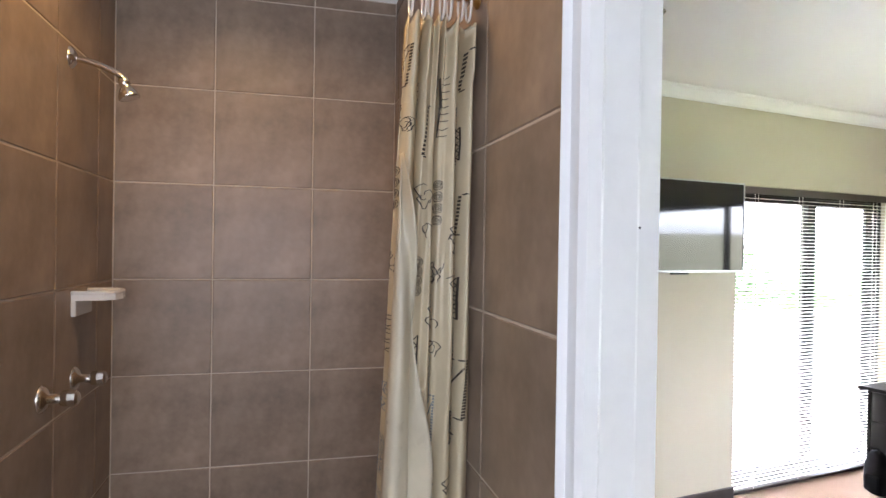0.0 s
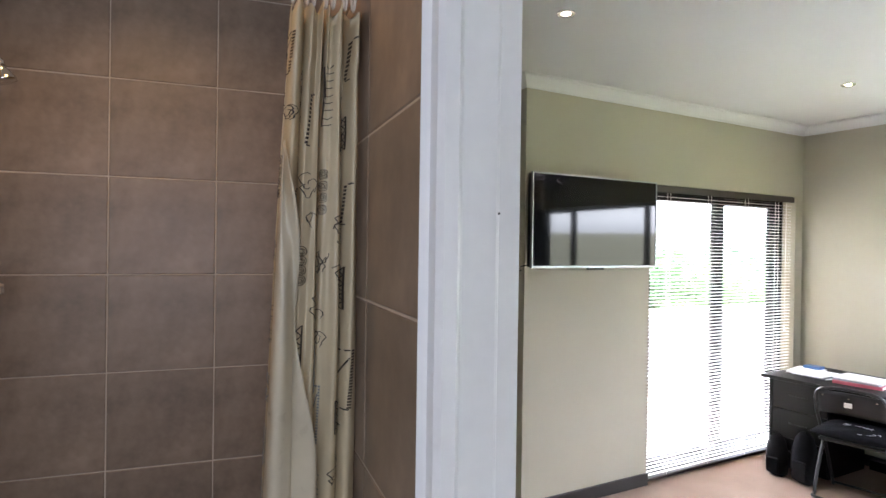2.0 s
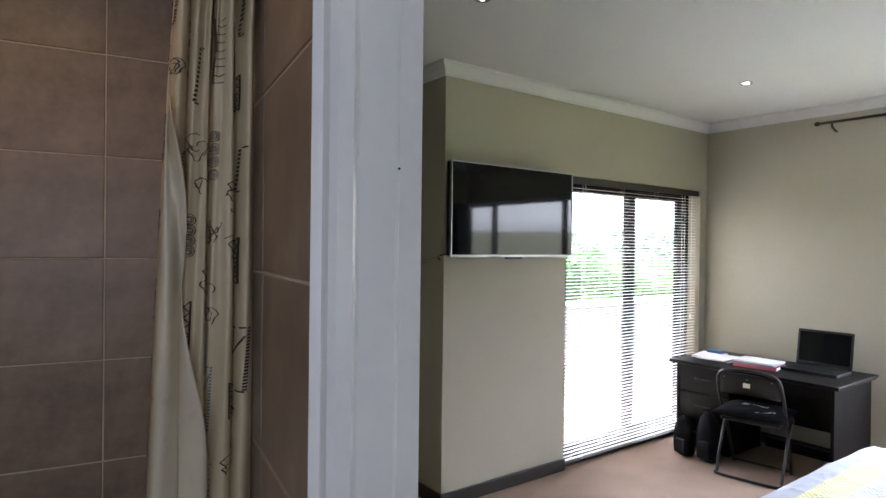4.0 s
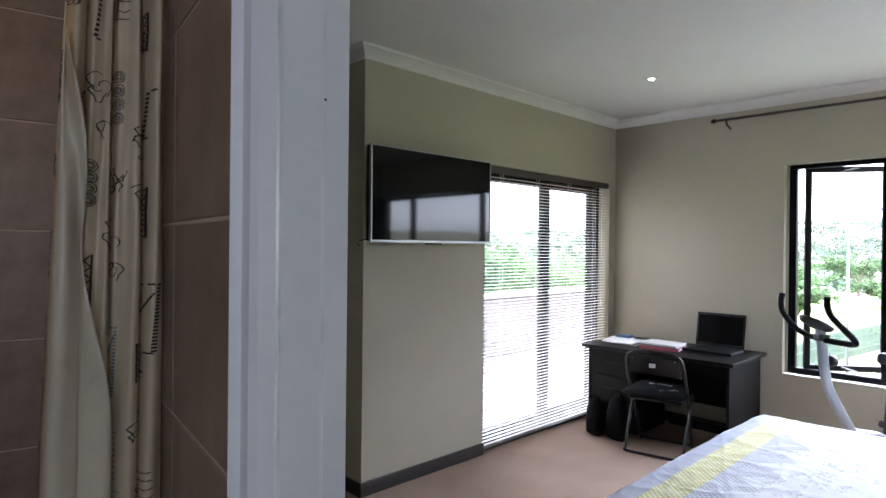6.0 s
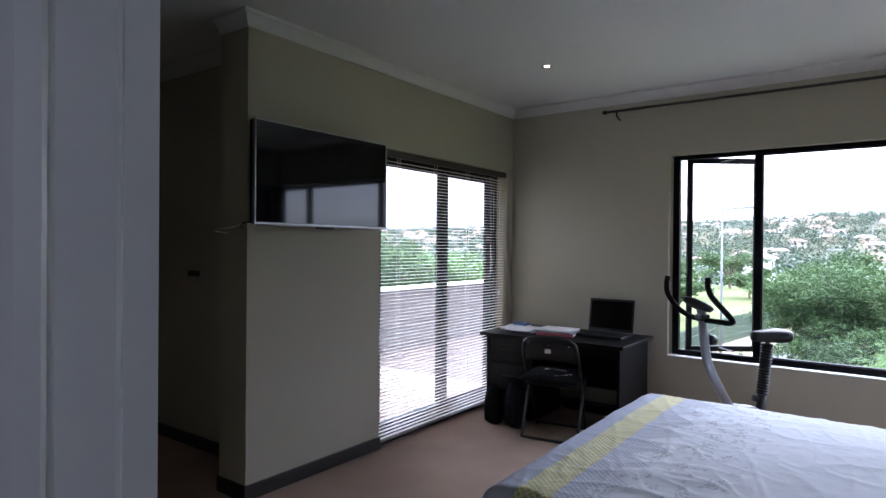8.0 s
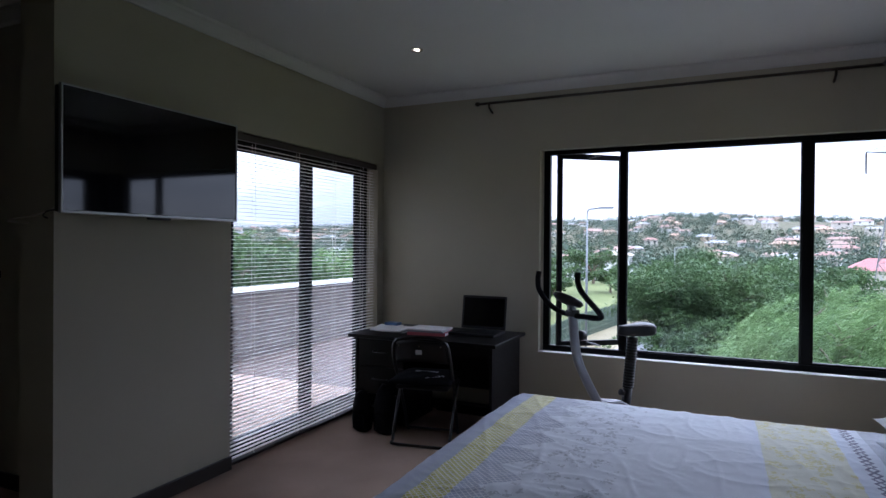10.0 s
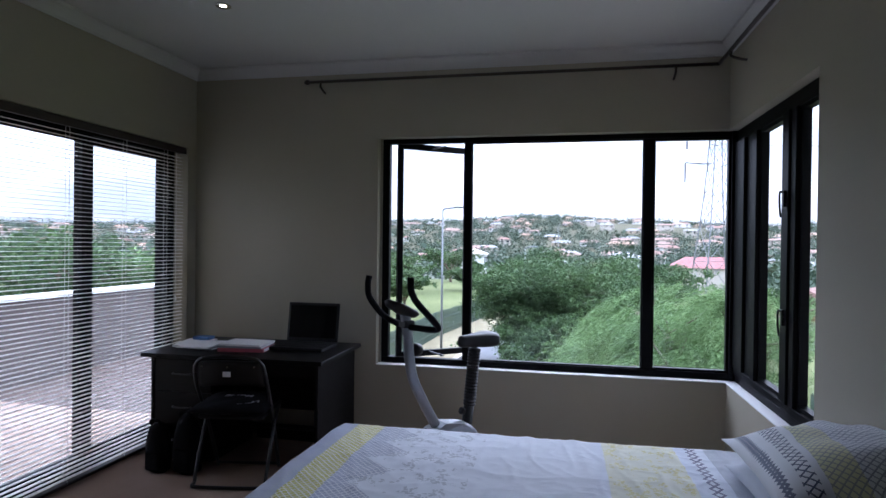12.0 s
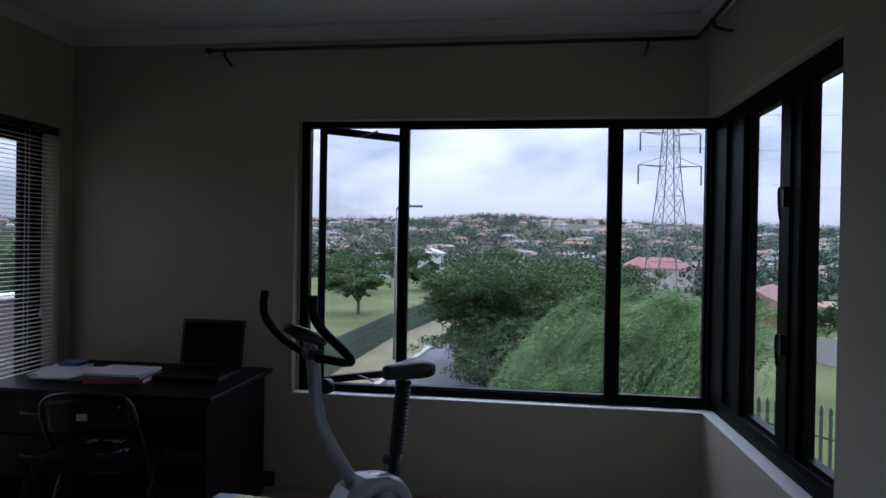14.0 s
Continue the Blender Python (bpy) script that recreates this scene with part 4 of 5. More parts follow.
# exercise bike
bike = thing("exercise_bike", "silver and black upright exercise bike by window", "exercise bike", pose(6.086, 1.571, 0, 0, 0, -40))
part("mast", sweep(bmesh.new(), smoothline([(0.015, 0, 1.06), (0.032, 0, 0.95), (0.045, 0, 0.83), (0.072, 0, 0.71), (0.14, 0, 0.58), (0.22, 0, 0.45)]), 0.027, 14), SILVER, bike, smooth=True)
cons = bmesh.new()
lathe(cons, [(0.03, -0.03), (0.08, -0.018), (0.094, 0.002), (0.085, 0.014), (0.03, 0.022)], Matrix.Diagonal((1.1, 0.82, 1, 1)), 24)
bmesh.ops.transform(cons, matrix=pose(-0.005, 0, 1.08, 0, 24, 0), verts=cons.verts)
part("console", cons, BLACKPLASTIC, bike, smooth=True)
part("handlebar", sweep(bmesh.new(), smoothline([(-0.08, 0.195, 1.24), (-0.085, 0.2, 1.19), (-0.07, 0.205, 1.125), (0.0, 0.205, 1.04), (0.055, 0.18, 0.995), (0.05, 0.08, 0.985), (0.03, 0, 0.985), (0.05, -0.08, 0.985), (0.08, -0.17, 0.985), (0.06, -0.205, 1.015), (-0.06, -0.205, 1.13), (-0.09, -0.2, 1.19), (-0.09, -0.195, 1.25)]), 0.0165, 12), FABRIC, bike, smooth=True)
part("clamp", boxes((-0.005, 0.06, -0.03, 0.03, 0.98, 1.02), bevel=0.008), BLACKPLASTIC, bike)
part("tension_knob", lathe(bmesh.new(), [(0.012, 0), (0.03, 0.005), (0.033, 0.02), (0.028, 0.045), (0.01, 0.05)], pose(0.068, 0, 0.862, 0, 90, 0), 14), BLACKPLASTIC, bike, smooth=True)
house = bmesh.new()
lathe(house, [(0.10, -0.055), (0.18, -0.05), (0.2, -0.035), (0.205, 0.0), (0.2, 0.035), (0.18, 0.05), (0.10, 0.055)], pose(0.33, 0, 0.25, 90, 0, 0), 36)
part("flywheel_housing", house, SILVER, bike, smooth=True)
part("housing_front", prism(bmesh.new(), [(0.12, 0.18), (0.13, 0.36), (0.18, 0.43), (0.26, 0.46), (0.38, 0.44), (0.48, 0.36), (0.54, 0.20)], -0.05, 0.05, pose(0, 0, 0, 90, 0, 0)), SILVER, bike)
for s in (-1, 1):
    part("side_disc", lathe(bmesh.new(), [(0.03, 0), (0.13, 0.002), (0.14, 0.008), (0.05, 0.016)], pose(0.33, 0.054 * s, 0.25, -90 * s, 0, 0), 30), BLACKPLASTIC, bike, smooth=True)
    crank = part("crank", boxes((-0.012, 0.012, -0.006, 0.006, -0.16, 0.01), bevel=0.004), BLACKMETAL, bike)
    crank.matrix_basis = pose(0.33, 0.078 * s, 0.25, 0, 100 if s > 0 else -80, 0)
    pd = part("pedal", boxes((-0.05, 0.05, 0.0, 0.09, -0.012, 0.012), bevel=0.006), BLACKPLASTIC, crank)
    pd.matrix_basis = pose(0, 0.008 if s > 0 else -0.098, -0.15)
boot = [(0.031 + (0.006 if k % 2 else 0.0), 0.0 + k * 0.0088) for k in range(37)]
part("seat_post", sweep(bmesh.new(), [(0.448, 0, 0.44), (0.495, 0, 0.86)], 0.016, 12), SILVER, bike, smooth=True)
part("boot", lathe(bmesh.new(), boot, pose(0.457, 0, 0.515, 0, 6.4, 0), 16), BLACKPLASTIC, bike, "corrugated black rubber boot")
part("post_socket", sweep(bmesh.new(), [(0.425, 0, 0.3), (0.455, 0, 0.512)], 0.029, 12), BLACKPLASTIC, bike, smooth=True)
part("adjust_knob", lathe(bmesh.new(), [(0.008, 0), (0.018, 0.004), (0.02, 0.03), (0.008, 0.034)], pose(0.425, 0, 0.485, 0, -70, 0), 10), BLACKPLASTIC, bike)
sad = bmesh.new()


def saddle_at(a, b, s):
    """a: nose to rear; b: across; s: upper or lower skin."""
    end = math.sqrt(max(0.0, 1 - max(0.0, (a - 0.6) / 0.4) ** 2.4)) * math.sqrt(min(1.0, a / 0.08 + 0.001))
    rise = (0.046 * (0.85 + 0.25 * a) if s > 0 else -0.048 * (0.45 + 0.6 * a)) * math.sin(math.pi * b) ** 0.55 * (0.35 + 0.65 * end)
    return Vector((0.372 + 0.275 * a, (0.026 + 0.085 * a ** 1.5) * math.cos(math.pi * b) * end, 0.868 + rise * min(1.0, end * 3) + 0.008 * a * a))


for skin in (1, -1):
    sheet(sad, 26, 18, lambda a, b: saddle_at(a, b, skin))
bmesh.ops.remove_doubles(sad, verts=sad.verts, dist=0.0005)
part("saddle", sad, BLACKPLASTIC, bike, "padded black saddle", smooth=True)
part("base_tube", sweep(bmesh.new(), [(0.05, 0, 0.12), (0.35, 0, 0.16), (0.72, 0, 0.06)], 0.026, 12), SILVER, bike, smooth=True)
for x in (0.02, 0.74):
    part("stabiliser", sweep(bmesh.new(), [(x, -0.24, 0.032), (x, 0.24, 0.032)], 0.03, 12), BLACKPLASTIC, bike, smooth=True)

# bed
BX0, BX1, BY0, BY1, BZ = 4.0, 5.79, -0.20, 1.79, 0.605
PALE, GREYB, YEL, NAVY, LIL = (0.78, 0.82, 0.90), (0.46, 0.50, 0.62), (0.62, 0.59, 0.16), (0.05, 0.065, 0.13), (0.24, 0.24, 0.34)
DUVET = drawn_mat("duvet_cloth", PALE, [
    (1.70, 9.0, GREYB, PALE, 0.03, "plain"),
    (1.665, 1.70, (0.50, 0.54, 0.61), GREYB, 0.02, "lattice"),
    (1.545, 1.665, YEL, (0.88, 0.88, 0.84), 0.026, "lattice"),
    (1.08, 1.46, PALE, (0.54, 0.57, 0.64), 0.03, "flower"),
    (1.36, 1.545, GREYB, (0.80, 0.82, 0.87), 0.025, "teeth"),
    (0.33, 0.61, (0.80, 0.80, 0.66), (0.74, 0.70, 0.36), 0.03, "flower"),
    (0.225, 0.31, PALE, LIL, 0.045, "zigzag"),
    (-0.5, 0.215, (0.50, 0.53, 0.60), (0.62, 0.65, 0.70), 0.012, "lattice"),
])
bed = thing("bed", "made double bed against the wall", "bed")
part("mattress", boxes((BX0 + 0.04, BX1 - 0.04, BY0, BY1 - 0.05, 0.32, BZ - 0.035), bevel=0.02), WHITE, bed)
part("bed_base", boxes((BX0 + 0.05, BX1 - 0.05, BY0, BY1 - 0.06, 0.10, 0.318), bevel=0.01), FABRIC, bed)
for x in (BX0 + 0.15, BX1 - 0.15):
    for y in (BY0 + 0.15, BY1 - 0.2):
        part("leg", lathe(bmesh.new(), [(0.025, 0), (0.03, 0.1)], pose(x, y, 0), 12), BLACKMETAL, bed)

duvet = thing("duvet", "pale grey patterned duvet with yellow bands on bed", "duvet")


def fold(s, lo, hi, r=0.07):
    """Distance over the edge: (place, drop)."""
    for edge, sign in ((lo, -1), (hi, 1)):
        d = (s - (edge - sign * r)) * sign
        if d > 0:
            a = min(d / r, math.pi / 2)
            over = max(0.0, d - r * math.pi / 2)
            return edge - sign * r + sign * (r * math.sin(a) + 0.015 * over), r * (1 - math.cos(a)) + over
    return s, 0.0


def duvet_at(a, b):
    s = BX0 - 0.30 + (BX1 - BX0 + 0.60) * a
    t = BY0 + (BY1 - BY0 + 0.32) * b
    x, dx = fold(s, BX0, BX1)
    y, dy = fold(t, BY0 - 9, BY1, 0.075)
    z = BZ - max(dx, dy) - 0.25 * min(dx, dy)
    big = 0.005 * noise.noise(Vector((s * 1.3, t * 1.6, 0)))
    wr = 0.0
    for k, (fx, fy, amp, thin) in enumerate(((0.9, 4.2, 0.0055, 5), (3.2, 1.3, 0.0045, 6), (2.4, 7.5, 0.0045, 6), (7.0, 5.0, 0.0035, 5), (16, 12, 0.002, 3))):
        q = noise.noise(Vector((s * fx + t * 1.1 + 7 * k, t * fy - s * 1.4, 3.1 * k)))
        wr += amp * (1 - min(1.0, abs(q) * thin)) ** 1.5 * (0.4 + 0.9 * abs(noise.noise(Vector((s * 1.7, t * 1.7, 11 + k)))))
    sag = 0.02 * (1 - min(1.0, (BX1 - x) / 0.5)) if dx == 0 else 0.02 * (s > 5)
    return Vector((x + (0.03 * noise.noise(Vector((t * 4, z * 3, 5))) if dx > 0.1 else 0), y + (0.03 * noise.noise(Vector((s * 4, z * 3, 8))) if dy > 0.1 else 0), z + big + wr - sag))


bm = bmesh.new()
sheet(bm, 330, 300, duvet_at)
cov = part("cover", bm, DUVET, duvet, smooth=True)
sol = cov.modifiers.new("thick", "SOLIDIFY")
sol.thickness, sol.offset = 0.02, -1

PIL1 = mat("pillow_grey", (0.64, 0.67, 0.73), 0.85, vary=0.05, fine=500, bump=0.2)
PIL2 = drawn_mat("pillow_cloth", (0.80, 0.82, 0.86), [
    (0.205, 0.245, (0.80, 0.82, 0.86), (0.16, 0.18, 0.26), 0.022, "zigzag"),
    (0.145, 0.185, (0.80, 0.82, 0.86), (0.10, 0.12, 0.2), 0.030, "lattice"),
    (0.04, 0.125, (0.76, 0.76, 0.52), (0.42, 0.44, 0.42), 0.024, "lattice"),
    (-0.16, 0.04, (0.80, 0.82, 0.86), (0.34, 0.37, 0.46), 0.024, "lattice"),
    (-0.3, -0.16, (0.80, 0.82, 0.86), (0.40, 0.42, 0.50), 0.03, "flower"),
])
for cx in (5.09,):
    p1 = thing("pillow", "plain pale grey pillow on bed", "pillow", pose(cx + 0.01, -0.03, BZ + 0.072, -8, 3, 0), group="pillows on bed")
    part("case", puff(bmesh.new(), 0.72, 0.46, 0.17, 26, 0.02, cx, edge=0.75), PIL1, p1, smooth=True)
    p2 = thing("pillow", "pillow with navy and yellow lattice pattern", "pillow", pose(cx + 0.03, -0.045, BZ + 0.162, -6, 5, -4), group="pillows on bed")
    part("case", puff(bmesh.new(), 0.74, 0.54, 0.21, 34, 0.022, cx + 5, edge=0.8), PIL2, p2, smooth=True)

# ---- outside: land ----
GZ = -3.2


def ridge(x, y):
    """Height of the land: flat by the house, a valley, then a long hill."""
    r = math.hypot(x, y)
    a = math.atan2(y, max(x, 1e-3)) if x > 0 else (math.pi / 2 if y > 0 else -math.pi / 2)
    top = 21 + 11 * math.exp(-((a - 0.04) / 0.26) ** 2) - 14 * max(0.0, a - 0.35) + 3.0 * noise.noise(Vector((a * 9, 0, 0)))
    dip = min(1.0, max(0.0, (r - 70) / 120))
    up = min(1.0, max(0.0, (r - 210) / 560))
    up = up * up * (3 - 2 * up)
    back = max(0.0, (r - 800) / 900)
    bumps = 2.5 * noise.noise(Vector((x * 0.008, y * 0.008, 1))) * min(1.0, max(0.0, (r - 120) / 200))
    fall = min(1.0, max(0.0, (-y - 5) / 25)) * max(0.0, 1 - max(0.0, r - 95) / 60)
    return GZ - 4.2 * fall - 6 * dip * dip * (3 - 2 * dip) + (top + 9) * up - 30 * back * back + bumps


def spread(lo, hi, n, near):
    out = [near * math.sinh(s) for s in np.linspace(math.asinh(lo / near), math.asinh(hi / near), n)]
    return out


GRASS = mat("grass", (0.075, 0.105, 0.034), 0.95, vary=0.35, scale=0.12, fine=5, bump=0.4, spec=0.1, tint=(0.11, 0.12, 0.05))
xs, ys = spread(-500, 2400, 110, 40), spread(-1600, 1600, 130, 40)
bm = bmesh.new()
grid = [[bm.verts.new((x, y, ridge(x, y))) for y in ys] for x in xs]
for i in range(len(xs) - 1):
    for j in range(len(ys) - 1):
        bm.faces.new((grid[i][j], grid[i + 1][j], grid[i + 1][j + 1], grid[i][j + 1]))
# far land is drier and darker than the mown lawn
gn, gl = GRASS.node_tree.nodes, GRASS.node_tree.links
g_len, g_map, g_mix = gn.new("ShaderNodeVectorMath"), gn.new("ShaderNodeMapRange"), gn.new("ShaderNodeMix")
g_len.operation, g_mix.data_type = "LENGTH", "RGBA"
g_map.inputs["From Min"].default_value, g_map.inputs["From Max"].default_value = 80, 190
gl.new(next(q for q in gn if q.bl_idname == "ShaderNodeTexCoord").outputs["Object"], g_len.inputs[0])
gl.new(g_len.outputs["Value"], g_map.inputs["Value"])
gl.new(g_map.outputs["Result"], g_mix.inputs[0])
gl.new(next(q for q in gn if q.bl_idname == "ShaderNodeValToRGB").outputs["Color"], g_mix.inputs[6])
g_mix.inputs[7].default_value = (0.085, 0.08, 0.05, 1)
gl.new(g_mix.outputs[2], gn["Principled BSDF"].inputs["Base Color"])
structure("ground", bm, GRASS, "grassy land rising to a far hill", category="ground", smooth=True)


def strip(name, pts, half, z, material, label, category, thick=0.0):
    bm = bmesh.new()
    rows = []
    for i, p in enumerate(pts):
        d = (Vector(pts[min(i + 1, len(pts) - 1)]) - Vector(pts[max(i - 1, 0)])).normalized()
        n = Vector((-d.y, d.x))
        lo, hi = half if isinstance(half, tuple) else (-half, half)
        rows.append([bm.verts.new((p[0] + n.x * o, p[1] + n.y * o, ridge(p[0], p[1]) + zz)) for o, zz in ((lo, -0.3), (lo, z), (hi, z), (hi, -0.3))])
    for a, b in zip(rows, rows[1:]):
        for k in range(3):
            bm.faces.new((a[k], a[k + 1], b[k + 1], b[k]))
    return structure(name, bm, material, label, category=category)


ASPHALT = mat("asphalt", (0.085, 0.088, 0.095), 0.85, vary=0.15, scale=0.6, fine=30, bump=0.3)
KERB = mat("kerb", (0.36, 0.33, 0.28), 0.85, vary=0.15)
VERGE = mat("verge", (0.17, 0.145, 0.08), 0.95, vary=0.3, scale=0.8, fine=14, bump=0.4)
road_pts = [(-30, 7.4), (0, 4.4), (14, 2.9), (24, 1.8), (34, 1.1), (46, 0.45), (58, -1.6), (72, -4.8), (95, -9)]
strip("road", road_pts, 3.2, 0.03, ASPHALT, "grey asphalt road", "road")
strip("kerb", road_pts, (3.2, 3.4), 0.13, KERB, "pale concrete kerb", "kerb")
strip("verge", road_pts, (3.4, 5.7), 0.06, VERGE, "dry brown grass verge beside road", "verge")

# ---- outside: leaves ----
def leaf_mesh(name, centres, normals_up, size, material, rs, slim=0.45):
    """One mesh of many small leaves."""
    n = len(centres)
    c = np.asarray(centres, float)
    a = rs.normal(size=(n, 3))
    a[:, 2] *= 0.6
    if normals_up is not None:
        a = a * 0.45 + normals_up
    a /= np.linalg.norm(a, axis=1)[:, None]
    b = np.cross(a, rs.normal(size=(n, 3)))
    b /= np.linalg.norm(b, axis=1)[:, None]
    s = (size * rs.uniform(0.6, 1.4, n))[:, None]
    v = np.stack([c - a * s, c + b * s * slim, c + a * s, c - b * s * slim], 1).reshape(-1, 3)
    f = np.arange(4 * n).reshape(-1, 4)
    me = bpy.data.meshes.new(name)
    me.vertices.add(len(v))
    me.vertices.foreach_set("co", v.ravel())
    me.loops.add(4 * n)
    me.loops.foreach_set("vertex_index", f.ravel())
    me.polygons.add(n)
    me.polygons.foreach_set("loop_start", np.arange(0, 4 * n, 4))
    me.update(calc_edges=True)
    me.materials.append(material)
    return me


def leaf_mat(name, dark, light, trans=0.25):
    m = bpy.data.materials.new(name)
    m.use_nodes = True
    n, l = m.node_tree.nodes, m.node_tree.links
    p = n["Principled BSDF"]
    p.inputs["Roughness"].default_value, p.inputs["Specular IOR Level"].default_value = 0.6, 0.25
    geo, tc, big, r, mx = n.new("ShaderNodeNewGeometry"), n.new("ShaderNodeTexCoord"), n.new("ShaderNodeTexNoise"), n.new("ShaderNodeValToRGB"), n.new("ShaderNodeMath")
    big.inputs["Scale"].default_value = 0.35
    l.new(tc.outputs["Object"], big.inputs["Vector"])
    mx.operation, mx.inputs[1].default_value = "MULTIPLY_ADD", 0.45
    l.new(geo.outputs["Random Per Island"], mx.inputs[0])
    k = n.new("ShaderNodeMath")
    k.operation, k.inputs[1].default_value = "MULTIPLY", 0.6
    l.new(big.outputs["Fac"], k.inputs[0])
    l.new(k.outputs[0], mx.inputs[2])
    r.color_ramp.elements[0].position, r.color_ramp.elements[0].color = 0.2, (*dark, 1)
    r.color_ramp.elements[1].position, r.color_ramp.elements[1].color = 0.8, (*light, 1)
    l.new(mx.outputs[0], r.inputs["Fac"])
    l.new(r.outputs["Color"], p.inputs["Base Color"])
    t, s = n.new("ShaderNodeBsdfTranslucent"), n.new("ShaderNodeMixShader")
    s.inputs[0].default_value = trans
    l.new(r.outputs["Color"], t.inputs["Color"])
    l.new(p.outputs[0], s.inputs[1])
    l.new(t.outputs[0], s.inputs[2])
    l.new(s.outputs[0], n["Material Output"].inputs["Surface"])
    return m


LEAF_DARK = leaf_mat("leaf_dark", (0.022, 0.05, 0.02), (0.085, 0.14, 0.045))
LEAF_WILLOW = leaf_mat("leaf_willow", (0.06, 0.12, 0.04), (0.20, 0.30, 0.11))
# far leaves: bluish shift paints the distance haze into the green
LEAF_HAZED = leaf_mat("leaf_hazed", (0.025, 0.045, 0.032), (0.075, 0.105, 0.065), 0.1)
BARK = mat("bark", (0.12, 0.09, 0.065), 0.95, vary=0.3, fine=40, bump=0.8)


def tree(name, label, x, y, h, rad, leaves, size, material, seed, droop=0.0, limbs=9, low=0.62, lean=(0, 0), squash=0.6):
    rs, rg = np.random.RandomState(seed), random.Random(seed)
    g = ridge(x, y)
    t = thing("tree", label, "tree", pose(x, y, g), group=name)
    bm = bmesh.new()
    fork = h * 0.32
    top = Vector((lean[0], lean[1], fork))
    sweep(bm, smoothline([(0, 0, -0.15), (lean[0] * 0.4, lean[1] * 0.4, fork * 0.5), tuple(top)]), [0.05 * h * (1 - 0.4 * k / 12) for k in range(13)], 9)
    tips = []
    for k in range(limbs):
        a = math.tau * k / limbs + rg.uniform(-0.3, 0.3)
        ro = rad * rg.uniform(0.45, 0.95)
        end = Vector((lean[0] + ro * math.cos(a), lean[1] + ro * math.sin(a), h * rg.uniform(low, 0.95)))
        mid = top.lerp(end, 0.5) + Vector((0, 0, h * 0.08))
        line = smoothline([tuple(top - Vector((0, 0, 0.1))), tuple(mid), tuple(end)], 5)
        sweep(bm, line, [0.026 * h * (1 - 0.85 * i / (len(line) - 1)) for i in range(len(line))], 6)
        tips += [(p, 0.5 + 0.5 * i / len(line)) for i, p in enumerate(line[3:])]
        for q in range(3):
            e2 = end + Vector((rg.uniform(-1, 1), rg.uniform(-1, 1), rg.uniform(-0.5, 0.6))) * rad * 0.4
            l2 = smoothline([tuple(mid.lerp(end, rg.uniform(0.2, 0.9))), tuple(mid.lerp(e2, 0.6) + Vector((0, 0, 0.1))), tuple(e2)], 4)
            sweep(bm, l2, [0.010 * h * (1 - 0.85 * i / (len(l2) - 1)) for i in range(len(l2))], 5)
            tips += [(p, 1.0) for p in l2[2:]]
    part("trunk", bm, BARK, t, smooth=True)
    P = np.array([tuple(p) for p, w in tips])
    nc = int(len(P) * 1.6)
    clumps = P[rs.randint(0, len(P), nc)] + rs.normal(size=(nc, 3)) * np.array([1, 1, squash]) * rad * 0.13
    off = np.clip(rs.normal(size=(leaves, 3)), -2, 2) * np.array([1, 1, 0.5]) * rad * 0.055
    C = clumps[rs.randint(0, nc, leaves)] + off
    way = None
    if droop:
        ns, nt = leaves // 80, leaves // 900
        strand, tuft = rs.randint(0, ns, leaves), rs.randint(0, nt, ns)
        anchors = (P[rs.randint(0, len(P), nt)] + rs.normal(size=(nt, 3)) * np.array([1, 1, 0.5]) * rad * 0.17)[tuft] + rs.normal(size=(ns, 3)) * 0.10
        swing = (rs.normal(size=(nt, 3)) * 0.16 + np.array([-0.18, 0.42, 0]))[tuft] + rs.normal(size=(ns, 3)) * 0.06
        k = rs.uniform(0, 1, leaves)
        ln = droop * rs.uniform(0.45, 1.0, ns)[strand]
        C = anchors[strand] + swing[strand] * (k * ln)[:, None] * 1.6 + rs.normal(size=(leaves, 3)) * 0.028
        C[:, 2] += 0.25 * np.sin(k * 1.5) - ln * k * k
        way = swing[strand] * 1.5 + np.array([0, 0, -1.0]) * k[:, None]
    me = leaf_mesh("crown", C, way, size, material, rs, 0.11 if droop else 0.36)
    cr = new("crown", me)
    cr.parent = t
    return t


tree("roadside trees", "dark green leafy roadside tree", 25.0, 0.6, 3.9, 3.6, 110000, 0.062, LEAF_DARK, 3, limbs=26, low=0.22, squash=0.4)
tree("roadside trees", "low spreading dark green tree beside the road", 22.6, 0.9, 2.5, 2.3, 60000, 0.055, LEAF_DARK, 31, limbs=22, low=0.12, squash=0.4)
tree("roadside trees", "dark green leafy tree by the road", 36, -2.6, 3.7, 3.4, 26000, 0.085, LEAF_DARK, 5, limbs=10)
tree("drooping trees", "feathery light green drooping tree near window", 19.4, -2.6, 3.2, 2.9, 150000, 0.06, LEAF_WILLOW, 8, droop=1.9, limbs=16)
tree("drooping trees", "feathery green drooping tree beside fence", 24.5, -5.6, 2.9, 2.2, 40000, 0.07, LEAF_WILLOW, 9, droop=1.8, limbs=10)
rg = random.Random(12)
for x, y, h, r in ((41.7, 11.2, 4.2, 2.3), (47.1, 6.4, 3.5, 2.4), (58, 16, 4.0, 3.0), (63, 10.5, 3.8, 2.7), (66, 20, 4.2, 3.2), (72, 6.5, 4.2, 3.2), (44, 19, 3.4, 2.3), (78, 15, 6, 4), (50, 24, 5, 3.4), (60, 30, 6, 4), (85, 24, 6, 4.2), (84, 4, 6, 4)):
    tree("park trees", "small dark tree on mown lawn", x, y, h * 0.66, r * 0.82, 3800, 0.17, LEAF_DARK, int(x * 7 + y), limbs=8)
